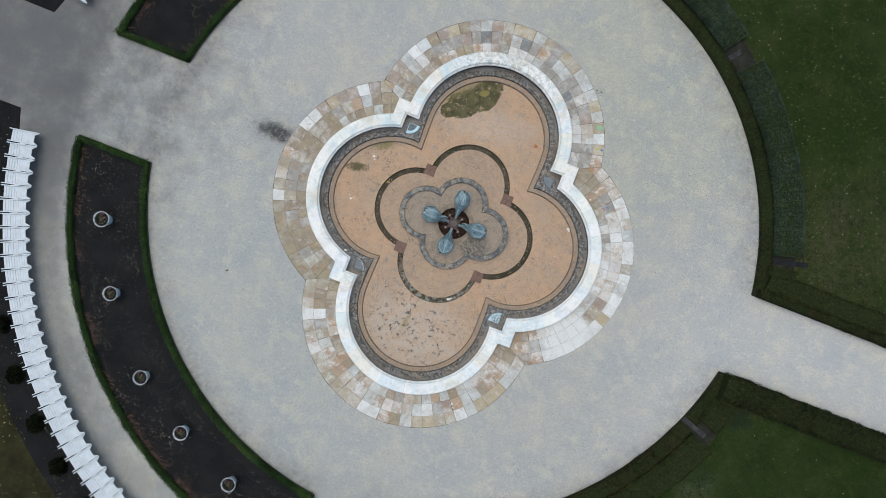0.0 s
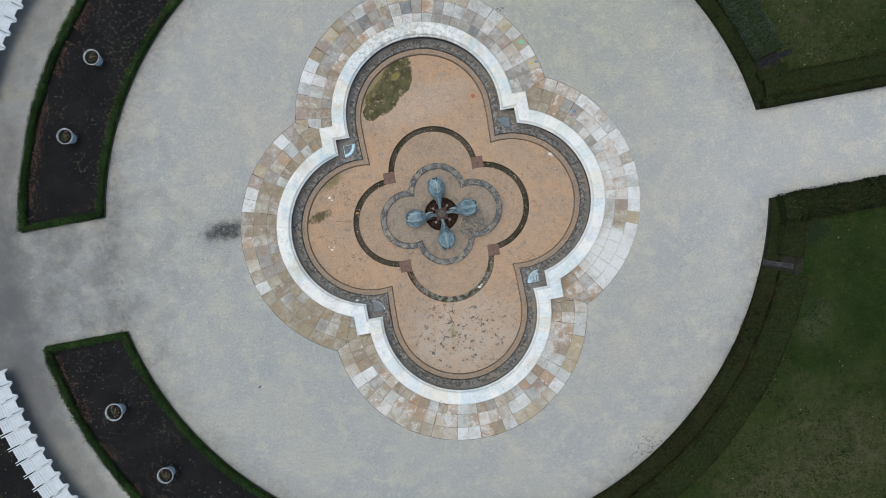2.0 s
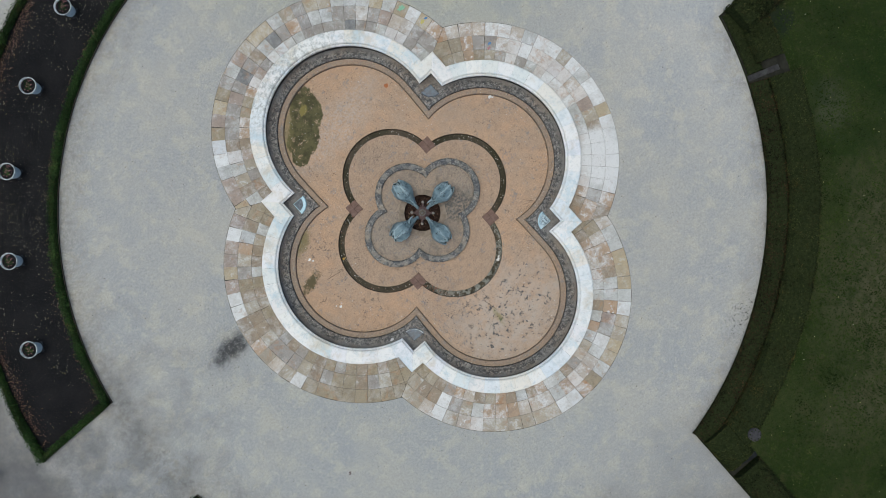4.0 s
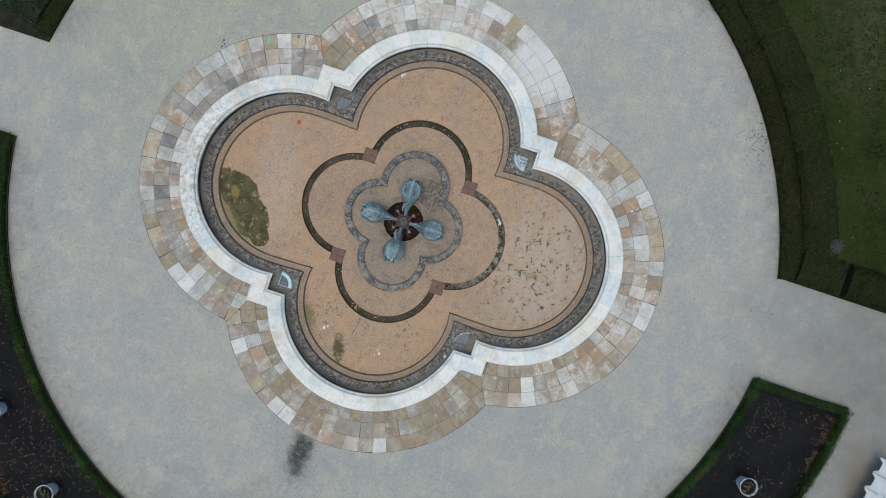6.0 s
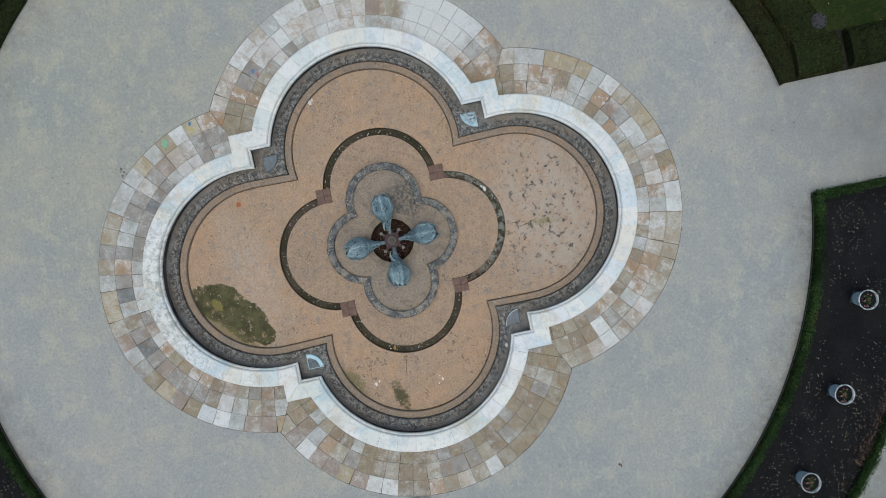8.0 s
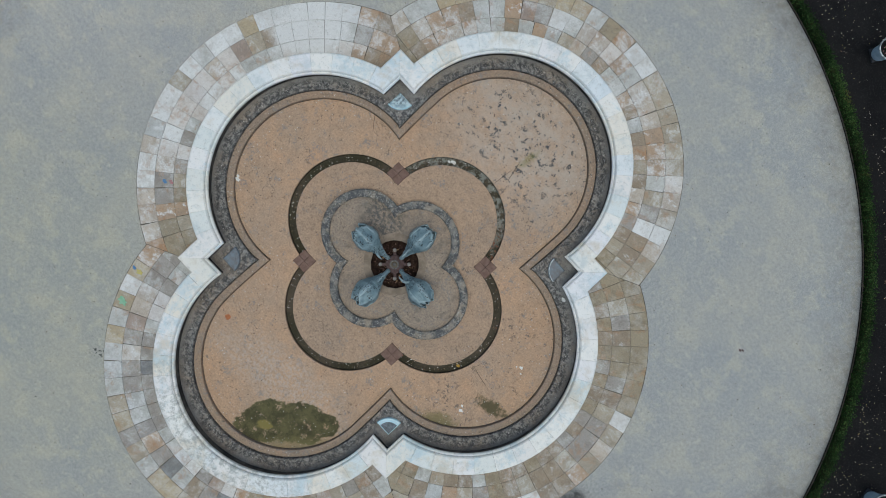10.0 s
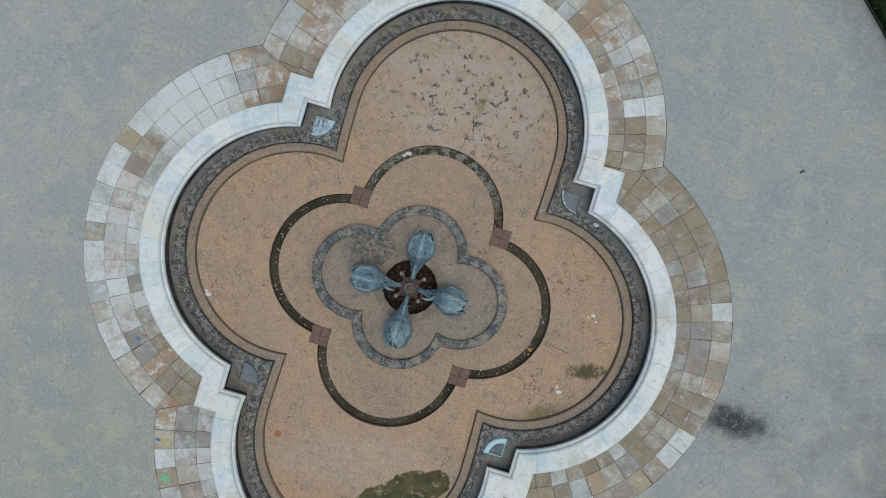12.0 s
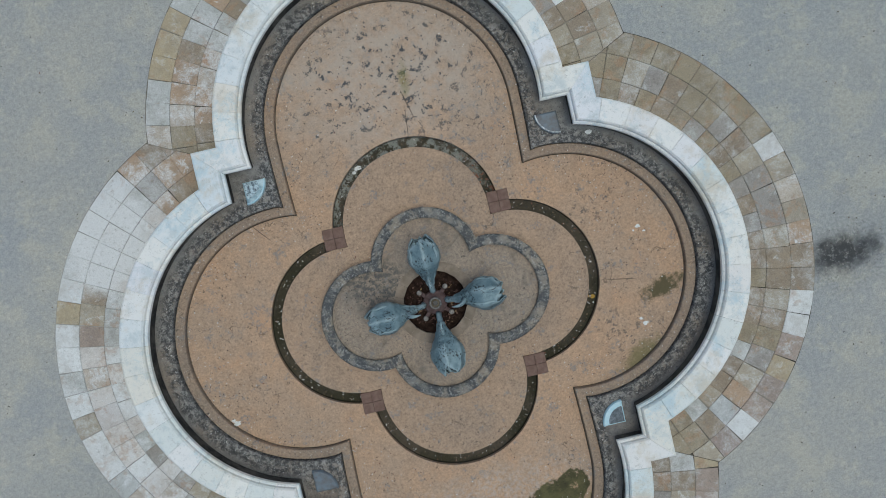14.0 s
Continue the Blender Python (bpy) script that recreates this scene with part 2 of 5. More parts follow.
        c = n.mix(n.maths("MULTIPLY", n.spot(-3.38, 1.84, 0.42, 0.24, 35, 1.1, 0.5, 6), 0.7), c, (0.12, 0.115, 0.04))
    return n.done(c, n.noise(45, 5, 0.7), 0.35, 0.01)


def ledge_material():
    """Wet concrete: brown below the rim, black mould and pale lichen towards the basin."""
    n = Nodes("stained_concrete", 0.9)
    at = n.t.nodes.new("ShaderNodeAttribute")
    at.attribute_name = "across"
    across = n.maths("ADD", at.outputs["Fac"], n.maths("MULTIPLY", n.maths("SUBTRACT", n.noise(1.3, 6, 0.7), 0.5), 1.5))
    c = n.mix(n.span(n.noise(0.9, 5, 0.6), 0.38, 0.62), (0.290, 0.240, 0.195), (0.270, 0.258, 0.245))
    c = n.mix(n.span(n.noise(2.4, 7, 0.75), 0.46, 0.66, 0, 0.7), c, (0.185, 0.172, 0.160))
    band = n.span(across, 0.12, 0.62)
    mould = n.maths("MULTIPLY", band, n.span(n.noise(10, 9, 0.82, distort=0.3), 0.42, 0.54))
    c = n.mix(n.maths("MULTIPLY", mould, 0.88), c, (0.036, 0.037, 0.040))
    lichen = n.maths("MULTIPLY", n.span(across, 0.2, 0.8, 0.25, 1.0), n.span(n.noise(26, 8, 0.85), 0.52, 0.60))
    c = n.mix(n.maths("MULTIPLY", lichen, 0.75), c, (0.40, 0.40, 0.39))
    c = n.mix(n.maths("MULTIPLY", n.span(n.noise(34, 6, 0.8), 0.56, 0.62), 0.7), c, (0.035, 0.034, 0.034))
    return n.done(c, n.noise(40, 5, 0.7), 0.5, 0.012)


def kerb_material():
    n = Nodes("lichened_kerb", 0.9)
    c = n.mix(n.span(n.noise(2.2, 5, 0.6), 0.35, 0.65), (0.280, 0.238, 0.190), (0.180, 0.178, 0.172))
    c = n.mix(n.span(n.noise(4.5, 9, 0.80, distort=0.3), 0.44, 0.54, 0.0, 0.88), c, (0.062, 0.065, 0.070))
    c = n.mix(n.span(n.noise(24, 8, 0.85), 0.54, 0.60, 0.0, 0.85), c, (0.42, 0.42, 0.40))
    return n.done(c, n.noise(40, 5, 0.7), 0.6, 0.015)


def coping_material():
    n = Nodes("white_marble", 0.55)
    r = n.info
    c = n.ramp(r, [(0.0, (0.66, 0.705, 0.745)), (0.3, (0.785, 0.765, 0.725)), (0.55, (0.735, 0.735, 0.765)), (0.8, (0.75, 0.70, 0.625)), (1.0, (0.64, 0.70, 0.715))])
    c = n.mix(n.span(n.noise(2.6, 8, 0.75, distort=0.3), 0.48, 0.66, 0.0, 0.55), c, (0.42, 0.49, 0.52))
    c = n.mix(n.span(n.noise(1.0, 6, 0.72), 0.50, 0.66, 0.0, 0.60), c, (0.55, 0.475, 0.365))
    c = n.mix(n.span(n.noise(0.75, 7, 0.75, distort=0.3), 0.52, 0.64, 0.0, 0.65), c, (0.45, 0.575, 0.64))
    c = n.mix(n.maths("MULTIPLY", n.spot(-0.5, 5.9, 2.6, 1.4, 0, 0.8, 0.5, 1.2), n.span(n.noise(7, 8, 0.8), 0.46, 0.60, 0.0, 0.75)), c, (0.30, 0.315, 0.30))
    c = n.mix(n.span(n.noise(13, 8, 0.82), 0.54, 0.66, 0.0, 0.55), c, (0.34, 0.34, 0.33))
    c = n.mix(n.span(n.noise(34, 4, 0.7), 0.60, 0.72, 0.0, 0.45), c, (0.28, 0.27, 0.24))
    return n.done(c, n.noise(30, 4), 0.15, 0.006)


def tile_material(name, base, dirt, bloom, rust=0.35, grain=0.25):
    """Weathered stone; bloom is how far white lime stains cover it, rust how far rusty ones do."""
    n = Nodes(name, 0.8)
    c = n.mix(1.0, base, n.ramp(n.info, [(0.0, (0.90, 0.91, 0.93)), (0.35, (1.04, 1.03, 1.0)), (0.65, (0.97, 0.96, 0.94)), (1.0, (1.09, 1.08, 1.06))]), "MULTIPLY")
    shift = n.t.nodes.new("ShaderNodeVectorMath")
    shift.operation = "ADD"
    n.put(shift.inputs[0], n.geo)
    comb = n.t.nodes.new("ShaderNodeCombineXYZ")
    n.put(comb.inputs[2], n.maths("MULTIPLY", n.info, 40.0))
    n.put(shift.inputs[1], comb.outputs[0])
    w = shift.outputs[0]
    c = n.mix(n.span(n.noise(2.6, 7, 0.74, w), 0.46, 0.64, 0.0, 0.7), c, dirt)
    c = n.mix(n.span(n.noise(1.6, 8, 0.78), 0.44, 0.66, 0.0, 0.45), c, n.mix(0.5, dirt, (0.30, 0.262, 0.215)))
    c = n.mix(n.span(n.noise(2.7, 7, 0.70, w, 0.3), 0.53, 0.64, 0.0, min(rust * 1.35, 0.9)), c, (0.36, 0.215, 0.125))
    white = n.maths("MAXIMUM", n.span(n.noise(1.3, 9, 0.78, distort=0.2), 0.46, 0.62), n.span(n.noise(3.1, 7, 0.72, w, 0.3), 0.56, 0.64))
    white = n.maths("MULTIPLY", white, n.span(n.noise(20, 8, 0.82), 0.34, 0.58, 0.30, 1.0))
    c = n.mix(n.maths("MULTIPLY", white, min(bloom * 1.3, 0.95)), c, (0.64, 0.645, 0.645))
    lime = n.maths("MULTIPLY", n.spot(5.25, -2.3, 0.62, 0.92, -32, 0.5, 0.25, 2.0), n.span(n.noise(9, 8, 0.8), 0.36, 0.50, 0.55, 0.95))
    c = n.mix(lime, c, (0.63, 0.625, 0.615))
    c = n.mix(n.span(n.noise(13, 8, 0.80, w), 0.53, 0.68, 0.0, 0.5), c, (0.17, 0.155, 0.13))
    c = n.mix(n.span(n.noise(60, 3, 0.6), 0.66, 0.74, 0.0, 0.5), c, (0.10, 0.09, 0.08))
    c = n.mix(1.0, c, n.ramp(n.noise(45, 6, 0.85, w), [(0.32, (1 - grain,) * 3), (0.5, (1.0, 1.0, 1.0)), (0.68, (1 + 0.9 * grain,) * 3)]), "MULTIPLY")
    return n.done(c, n.noise(35, 5, 0.7), 0.3, 0.008)


def mortar_material():
    """Earth in the joints, paler between the marble stones of the east lobe."""
    n = Nodes("joint_earth", 1.0, gloss=0.05)
    c = n.mix(n.span(n.noise(1.6, 6, 0.7), 0.38, 0.62), (0.060, 0.052, 0.043), (0.26, 0.235, 0.198))
    c = n.mix(n.maths("MULTIPLY", n.spot(6.2, -0.6, 1.6, 3.2, 0, 0.4, 0.4, 1.5), 0.75), c, (0.42, 0.41, 0.39))
    return n.done(c, n.noise(40, 4), 0.4, 0.008)


def soil_material():
    n = Nodes("dark_mulch", 1.0, gloss=0.06)
    c = n.mix(n.span(n.noise(1.2, 4), 0.35, 0.65), (0.0105, 0.0106, 0.0115), (0.0155, 0.0152, 0.0158))
    c = n.mix(n.span(n.noise(24, 5, 0.75), 0.5, 0.72, 0, 0.8), c, (0.036, 0.034, 0.033))
    return n.done(c, n.noise(30, 5, 0.8), 0.8, 0.03)


def grass_material():
    n = Nodes("lawn_grass", 0.95, gloss=0.06)
    c = n.mix(n.span(n.noise(0.45, 5, 0.6), 0.35, 0.65), (0.0190, 0.0335, 0.0083), (0.0340, 0.0460, 0.0152))
    c = n.mix(n.span(n.noise(1.1, 6, 0.7), 0.50, 0.66, 0, 0.7), c, (0.046, 0.048, 0.021))
    c = n.mix(n.span(n.noise(5, 7, 0.75), 0.50, 0.68, 0, 0.55), c, (0.048, 0.058, 0.020))
    c = n.mix(n.span(n.noise(9, 7, 0.78), 0.52, 0.68, 0, 0.5), c, (0.012, 0.022, 0.007))
    c = n.mix(1.0, c, n.ramp(n.noise(45, 5, 0.85), [(0.32, (0.55, 0.55, 0.55)), (0.5, (1.0, 1.0, 1.0)), (0.68, (1.5, 1.5, 1.45))]), "MULTIPLY")
    c = n.mix(n.maths("MULTIPLY", n.spot(11.5, -5.8, 0.75, 0.5, 60, 1.0, 0.6, 2.5), 0.55), c, (0.085, 0.088, 0.060))
    c = n.mix(n.maths("MULTIPLY", n.spot(12.0, -2.8, 0.5, 0.4, 0, 1.0, 0.5, 4), 0.7), c, (0.016, 0.018, 0.020))
    # thin brownish turf south-east, lush dark turf north-east
    worn = n.maths("MAXIMUM", n.spot(10.5, -11.2, 3.4, 2.6, 30, 0.9, 0.7, 0.6), n.maths("MULTIPLY", n.spot(7.3, -13.2, 2.2, 1.0, 0, 0.9, 0.6, 0.9), 0.8))
    c = n.mix(n.maths("MULTIPLY", worn, n.span(n.noise(3.5, 7, 0.75), 0.36, 0.62, 0.2, 0.8)), c, (0.086, 0.078, 0.046))
    c = n.mix(n.maths("MULTIPLY", n.spot(13.0, 4.6, 3.0, 2.2, 20, 0.8, 0.7, 0.8), n.span(n.noise(4, 7, 0.75), 0.36, 0.62, 0.1, 0.75)), c, (0.066, 0.063, 0.035))
    lush = n.spot(12.0, 13.0, 8.0, 7.0, 0, 0.5, 0.6, 0.4)
    c = n.mix(n.maths("MULTIPLY", lush, n.span(n.noise(0.7, 6, 0.7), 0.34, 0.62, 0.75, 0.15)), c, (0.013, 0.024, 0.007))
    shady = n.spot(15.5, -5.0, 5.5, 4.2, 0, 0.5, 0.6, 0.4)
    c = n.mix(n.maths("MULTIPLY", shady, n.span(n.noise(0.8, 6, 0.7), 0.34, 0.62, 0.7, 0.2)), c, (0.014, 0.028, 0.008))
    return n.done(c, n.noise(60, 4, 0.8), 0.8, 0.03)


def leaf_material(name, dark, light, tint, dry=(0.05, 0.036, 0.018), dryness=0.0, clumps=1.0):
    """Small leaves: each its own tone, with dry patches and painted shade between clumps."""
    n = Nodes(name, 0.85, gloss=0.04)
    island = n.t.nodes.new("ShaderNodeNewGeometry").outputs["Random Per Island"]
    c = n.ramp(island, [(0.0, dark), (0.6, light), (1.0, tint)])
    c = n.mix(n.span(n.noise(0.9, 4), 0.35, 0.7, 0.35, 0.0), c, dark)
    if dryness:
        c = n.mix(n.span(n.noise(1.7, 7, 0.75), 0.62 - 0.22 * dryness, 0.74 - 0.16 * dryness, 0.0, 0.85), c, n.mix(island, tuple(0.55 * v for v in dry), dry))
    # the shading of clumps and hollows is painted in as colour noise
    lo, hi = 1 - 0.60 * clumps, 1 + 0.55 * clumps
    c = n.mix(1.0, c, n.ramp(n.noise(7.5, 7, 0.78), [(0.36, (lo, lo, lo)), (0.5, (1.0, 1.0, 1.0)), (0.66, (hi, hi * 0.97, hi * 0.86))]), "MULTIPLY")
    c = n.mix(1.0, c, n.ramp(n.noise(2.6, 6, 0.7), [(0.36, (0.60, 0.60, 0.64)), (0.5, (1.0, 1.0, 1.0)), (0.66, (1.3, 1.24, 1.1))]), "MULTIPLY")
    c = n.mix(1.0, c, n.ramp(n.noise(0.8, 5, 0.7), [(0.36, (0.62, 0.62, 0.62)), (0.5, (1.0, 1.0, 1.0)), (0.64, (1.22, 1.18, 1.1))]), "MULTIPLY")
    gap_shade = n.maths("MULTIPLY", n.span(n.noise(4.2, 6, 0.72, distort=0.4), 0.585, 0.64), n.span(n.noise(15, 5, 0.8), 0.42, 0.56))
    c = n.mix(n.maths("MULTIPLY", gap_shade, 0.8 * min(clumps, 1.0)), c, (0.006, 0.007, 0.004))
    return n.done(c)


def plain(name, a, b, scale=8.0, roughness=0.7, metallic=0.0, bump=0.2, fine=40, gloss=0.3):
    n = Nodes(name, roughness, metallic, gloss)
    c = n.mix(n.span(n.noise(scale, 5, 0.65), 0.35, 0.68), a, b)
    return n.done(c, n.noise(fine, 4), bump, 0.008)


def verdigris_material():
    n = Nodes("verdigris_bronze", 0.5, 0.2, 0.4)
    c = n.mix(n.span(n.noise(3.2, 5, 0.65), 0.35, 0.68), (0.105, 0.165, 0.196), (0.198, 0.276, 0.306))
    c = n.mix(n.span(n.noise(7, 7, 0.75), 0.50, 0.66, 0, 0.6), c, (0.066, 0.104, 0.128))
    # highlights along the petals' ridges are painted in as a paler blue
    edge = n.t.nodes.new("ShaderNodeNewGeometry").outputs["Pointiness"]
    c = n.mix(n.span(edge, 0.51, 0.57, 0.0, 0.6), c, (0.36, 0.45, 0.48))
    m = n.t.nodes.new("ShaderNodeMapping")
    m.inputs["Scale"].default_value = (0.6, 1.5, 1.0)
    n.put(m.inputs["Vector"], n.coord)
    flecks = n.maths("MULTIPLY", n.span(n.noise(30, 5, 0.7, m.outputs["Vector"]), 0.535, 0.57), n.span(n.noise(4.2, 3, 0.5), 0.475, 0.55))
    c = n.mix(n.maths("MULTIPLY", flecks, 0.96), c, (0.012, 0.014, 0.017))
    c = n.mix(n.span(n.noise(30, 4), 0.62, 0.7, 0, 0.45), c, (0.27, 0.34, 0.36))
    return n.done(c, n.noise(20, 5), 0.25, 0.008)


def litter_material(name, stops):
    n = Nodes(name, 0.9)
    island = n.t.nodes.new("ShaderNodeNewGeometry").outputs["Random Per Island"]
    return n.done(n.ramp(island, stops))


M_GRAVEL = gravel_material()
M_FLOOR = basin_material("terracotta_concrete", (0.455, 0.300, 0.195), (0.315, 0.218, 0.152), (0.395, 0.285, 0.205), specks=True, moss=True)
M_PLATFORM = basin_material("dusty_concrete", (0.395, 0.275, 0.190), (0.265, 0.195, 0.142), (0.335, 0.245, 0.180))
M_INNER = basin_material("grimy_concrete", (0.330, 0.255, 0.195), (0.21, 0.175, 0.145), (0.285, 0.235, 0.190), grimy=True)
M_STEP = basin_material("step_concrete", (0.335, 0.240, 0.170), (0.21, 0.165, 0.130), (0.285, 0.220, 0.170))
M_LEDGE = ledge_material()
M_KERB = kerb_material()
M_COPING = coping_material()
M_TILES = {
    "w": tile_material("pale_marble_paving", (0.640, 0.648, 0.652), (0.50, 0.48, 0.455), 0.35, 0.3, 0.16),
    "P": tile_material("pinkish_marble_paving", (0.585, 0.555, 0.535), (0.46, 0.41, 0.375), 0.5, 0.35, 0.2),
    "m": tile_material("white_stained_paving", (0.46, 0.405, 0.350), (0.35, 0.295, 0.25), 0.95),
    "r": tile_material("rusty_paving_stone", (0.400, 0.292, 0.208), (0.29, 0.222, 0.168), 0.75, 0.8),
    "S": tile_material("sandy_paving_stone", (0.410, 0.340, 0.235), (0.335, 0.278, 0.195), 0.3),
    "s": tile_material("beige_paving_stone", (0.375, 0.328, 0.260), (0.280, 0.243, 0.188), 0.45),
    "t": tile_material("olive_tan_paving_stone", (0.305, 0.256, 0.182), (0.212, 0.176, 0.124), 0.22),
    "b": tile_material("brown_paving_stone", (0.295, 0.238, 0.178), (0.210, 0.168, 0.125), 0.4),
    "p": tile_material("pinkish_paving_stone", (0.345, 0.278, 0.240), (0.255, 0.205, 0.172), 0.45),
    "g": tile_material("grey_paving_stone", (0.310, 0.290, 0.270), (0.225, 0.203, 0.184), 0.35),
    "G": tile_material("pale_grey_paving_stone", (0.455, 0.46, 0.45), (0.335, 0.33, 0.315), 0.55),
    "d": tile_material("slate_grey_paving_stone", (0.185, 0.190, 0.195), (0.140, 0.142, 0.145), 0.2),
}
M_MORTAR = mortar_material()
M_SOIL = soil_material()
M_DARK_LAWN = plain("dark_mossy_lawn", (0.017, 0.016, 0.009), (0.032, 0.031, 0.014), 1.2, 1.0, 0.0, 0.6, gloss=0.04)
M_EARTH = plain("mossy_earth", (0.020, 0.020, 0.016), (0.034, 0.034, 0.028), 3, 1.0, 0.0, 0.6, gloss=0.04)
M_GRASS = grass_material()
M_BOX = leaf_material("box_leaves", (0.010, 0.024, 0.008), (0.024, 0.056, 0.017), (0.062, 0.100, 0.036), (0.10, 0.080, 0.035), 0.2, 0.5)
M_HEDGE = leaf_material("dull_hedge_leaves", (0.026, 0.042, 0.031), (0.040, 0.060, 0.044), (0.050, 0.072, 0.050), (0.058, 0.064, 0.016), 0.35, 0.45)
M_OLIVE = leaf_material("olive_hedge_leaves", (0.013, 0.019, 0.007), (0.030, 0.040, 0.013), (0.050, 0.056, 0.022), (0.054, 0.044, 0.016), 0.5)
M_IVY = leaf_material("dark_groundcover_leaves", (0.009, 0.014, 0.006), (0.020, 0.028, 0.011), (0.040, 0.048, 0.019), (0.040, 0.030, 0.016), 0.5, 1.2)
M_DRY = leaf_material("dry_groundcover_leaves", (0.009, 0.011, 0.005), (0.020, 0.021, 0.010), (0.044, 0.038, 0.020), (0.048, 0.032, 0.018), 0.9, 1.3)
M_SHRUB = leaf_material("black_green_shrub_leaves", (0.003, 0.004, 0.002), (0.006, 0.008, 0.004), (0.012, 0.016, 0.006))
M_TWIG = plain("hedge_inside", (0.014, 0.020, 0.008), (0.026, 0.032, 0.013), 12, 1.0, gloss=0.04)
M_EDGE = plain("rusty_edging", (0.075, 0.060, 0.046), (0.120, 0.100, 0.080), 6, 0.9)
M_BRONZE = verdigris_material()
M_RUST = plain("rusty_iron", (0.085, 0.052, 0.050), (0.135, 0.095, 0.095), 14, 0.75, 0.3)
M_CHROME = plain("dull_steel", (0.085, 0.082, 0.080), (0.19, 0.18, 0.175), 30, 0.5, 0.5)
M_GLASSY = plain("frosted_lamp_glass", (0.20, 0.18, 0.165), (0.32, 0.30, 0.28), 14, 0.25)
M_BRICK = plain("collar_brick", (0.195, 0.155, 0.120), (0.29, 0.235, 0.185), 4, 0.9, 0.0, 0.4)
M_COVER = plain("brown_cover_tile", (0.150, 0.090, 0.070), (0.195, 0.125, 0.10), 9, 0.8)


def slime_material():
    n = Nodes("channel_slime", 0.7)
    c = n.mix(n.span(n.noise(1.3, 4), 0.38, 0.62), (0.034, 0.031, 0.015), (0.088, 0.070, 0.050))
    c = n.mix(n.span(n.noise(4, 7, 0.75), 0.48, 0.62, 0, 0.7), c, (0.050, 0.044, 0.024))
    crust = n.maths("MULTIPLY", n.spot(0.2, -2.4, 2.0, 0.9, 0, 0.5, 0.4, 1.5), n.span(n.noise(6, 8, 0.75), 0.46, 0.54, 0, 0.9))
    c = n.mix(crust, c, (0.26, 0.265, 0.235))
    c = n.mix(n.maths("MULTIPLY", n.spot(-1.55, -2.2, 0.5, 0.6, 0, 0.7, 0.4, 4), n.span(n.noise(12, 6, 0.7), 0.52, 0.60)), c, (0.22, 0.075, 0.035))
    c = n.mix(n.span(n.noise(26, 6, 0.75), 0.55, 0.64, 0, 0.7), c, (0.014, 0.013, 0.010))
    return n.done(c, n.noise(30, 5, 0.8), 0.8, 0.02)


M_SLIME = slime_material()
M_WELL = plain("rotting_leaves", (0.015, 0.009, 0.007), (0.046, 0.028, 0.021), 16, 0.95, gloss=0.1)
M_MOULD = plain("black_mould", (0.030, 0.028, 0.026), (0.115, 0.100, 0.085), 3.5, 0.95)
M_GRIME = plain("joint_grime", (0.046, 0.040, 0.030), (0.150, 0.125, 0.092), 3, 1.0)
M_LID = plain("grey_iron_lid", (0.034, 0.033, 0.037), (0.058, 0.056, 0.060), 12, 0.8, gloss=0.1)
M_BLUE = plain("pale_blue_shell", (0.50, 0.62, 0.66), (0.20, 0.30, 0.36), 6, 0.35)
M_BLUE_DULL = plain("dusty_blue_shell", (0.145, 0.185, 0.225), (0.125, 0.125, 0.135), 7, 0.4)
M_POT = plain("pale_blue_pot_glaze", (0.52, 0.61, 0.68), (0.40, 0.49, 0.56), 9, 0.5)
M_RIM = plain("chalky_rim", (0.66, 0.69, 0.70), (0.20, 0.22, 0.23), 11, 0.8)
M_PLINTH = plain("dusty_plinth", (0.026, 0.027, 0.030), (0.052, 0.054, 0.058), 9, 0.9)
M_WHITE = plain("white_paint", (0.565, 0.605, 0.655), (0.495, 0.53, 0.57), 5, 0.5)
M_SLAB_GREY = plain("dusty_slab", (0.030, 0.030, 0.032), (0.075, 0.075, 0.076), 2.5, 0.9, gloss=0.05)
M_SLAB_AND_SHADE = plain("dark_slab_and_shade", (0.014, 0.016, 0.019), (0.026, 0.028, 0.031), 5, 0.9, gloss=0.05)
M_LITTER = litter_material("fallen_petals", [(0.0, (0.20, 0.15, 0.12)), (0.5, (0.44, 0.40, 0.35)), (0.8, (0.42, 0.35, 0.13)), (1.0, (0.70, 0.67, 0.62))])
M_BROWN = litter_material("brown_leaf_litter", [(0.0, (0.030, 0.018, 0.016)), (0.5, (0.100, 0.050, 0.040)), (0.85, (0.20, 0.12, 0.092)), (1.0, (0.30, 0.21, 0.08))])
M_YELLOW = litter_material("yellow_flecks", [(0.0, (0.18, 0.17, 0.06)), (0.6, (0.36, 0.34, 0.15)), (1.0, (0.55, 0.54, 0.44))])
M_CRUMB = litter_material("white_crumbs", [(0.0, (0.30, 0.28, 0.26)), (0.5, (0.52, 0.50, 0.47)), (1.0, (0.72, 0.71, 0.69))])
M_DARK_GRIT = litter_material("dark_crumbs", [(0.0, (0.03, 0.028, 0.026)), (0.6, (0.07, 0.055, 0.045)), (0.9, (0.16, 0.06, 0.04)), (1.0, (0.12, 0.10, 0.08))])
M_GRIT = litter_material("dark_grit", [(0.0, (0.05, 0.05, 0.045)), (0.7, (0.10, 0.075, 0.05)), (0.93, (0.16, 0.12, 0.08)), (1.0, (0.22, 0.09, 0.06))])

# ---- building helpers ----
rng = random.Random(7)
TAU = 2 * math.pi


def mesh_of(name, verts, faces, smooth=False):
    me = bpy.data.meshes.new(name)
    me.from_pydata([tuple(v) for v in verts], [], [tuple(f) for f in faces])
    me.polygons.foreach_set("use_smooth", [smooth] * len(me.polygons))
    me.update()
    return me


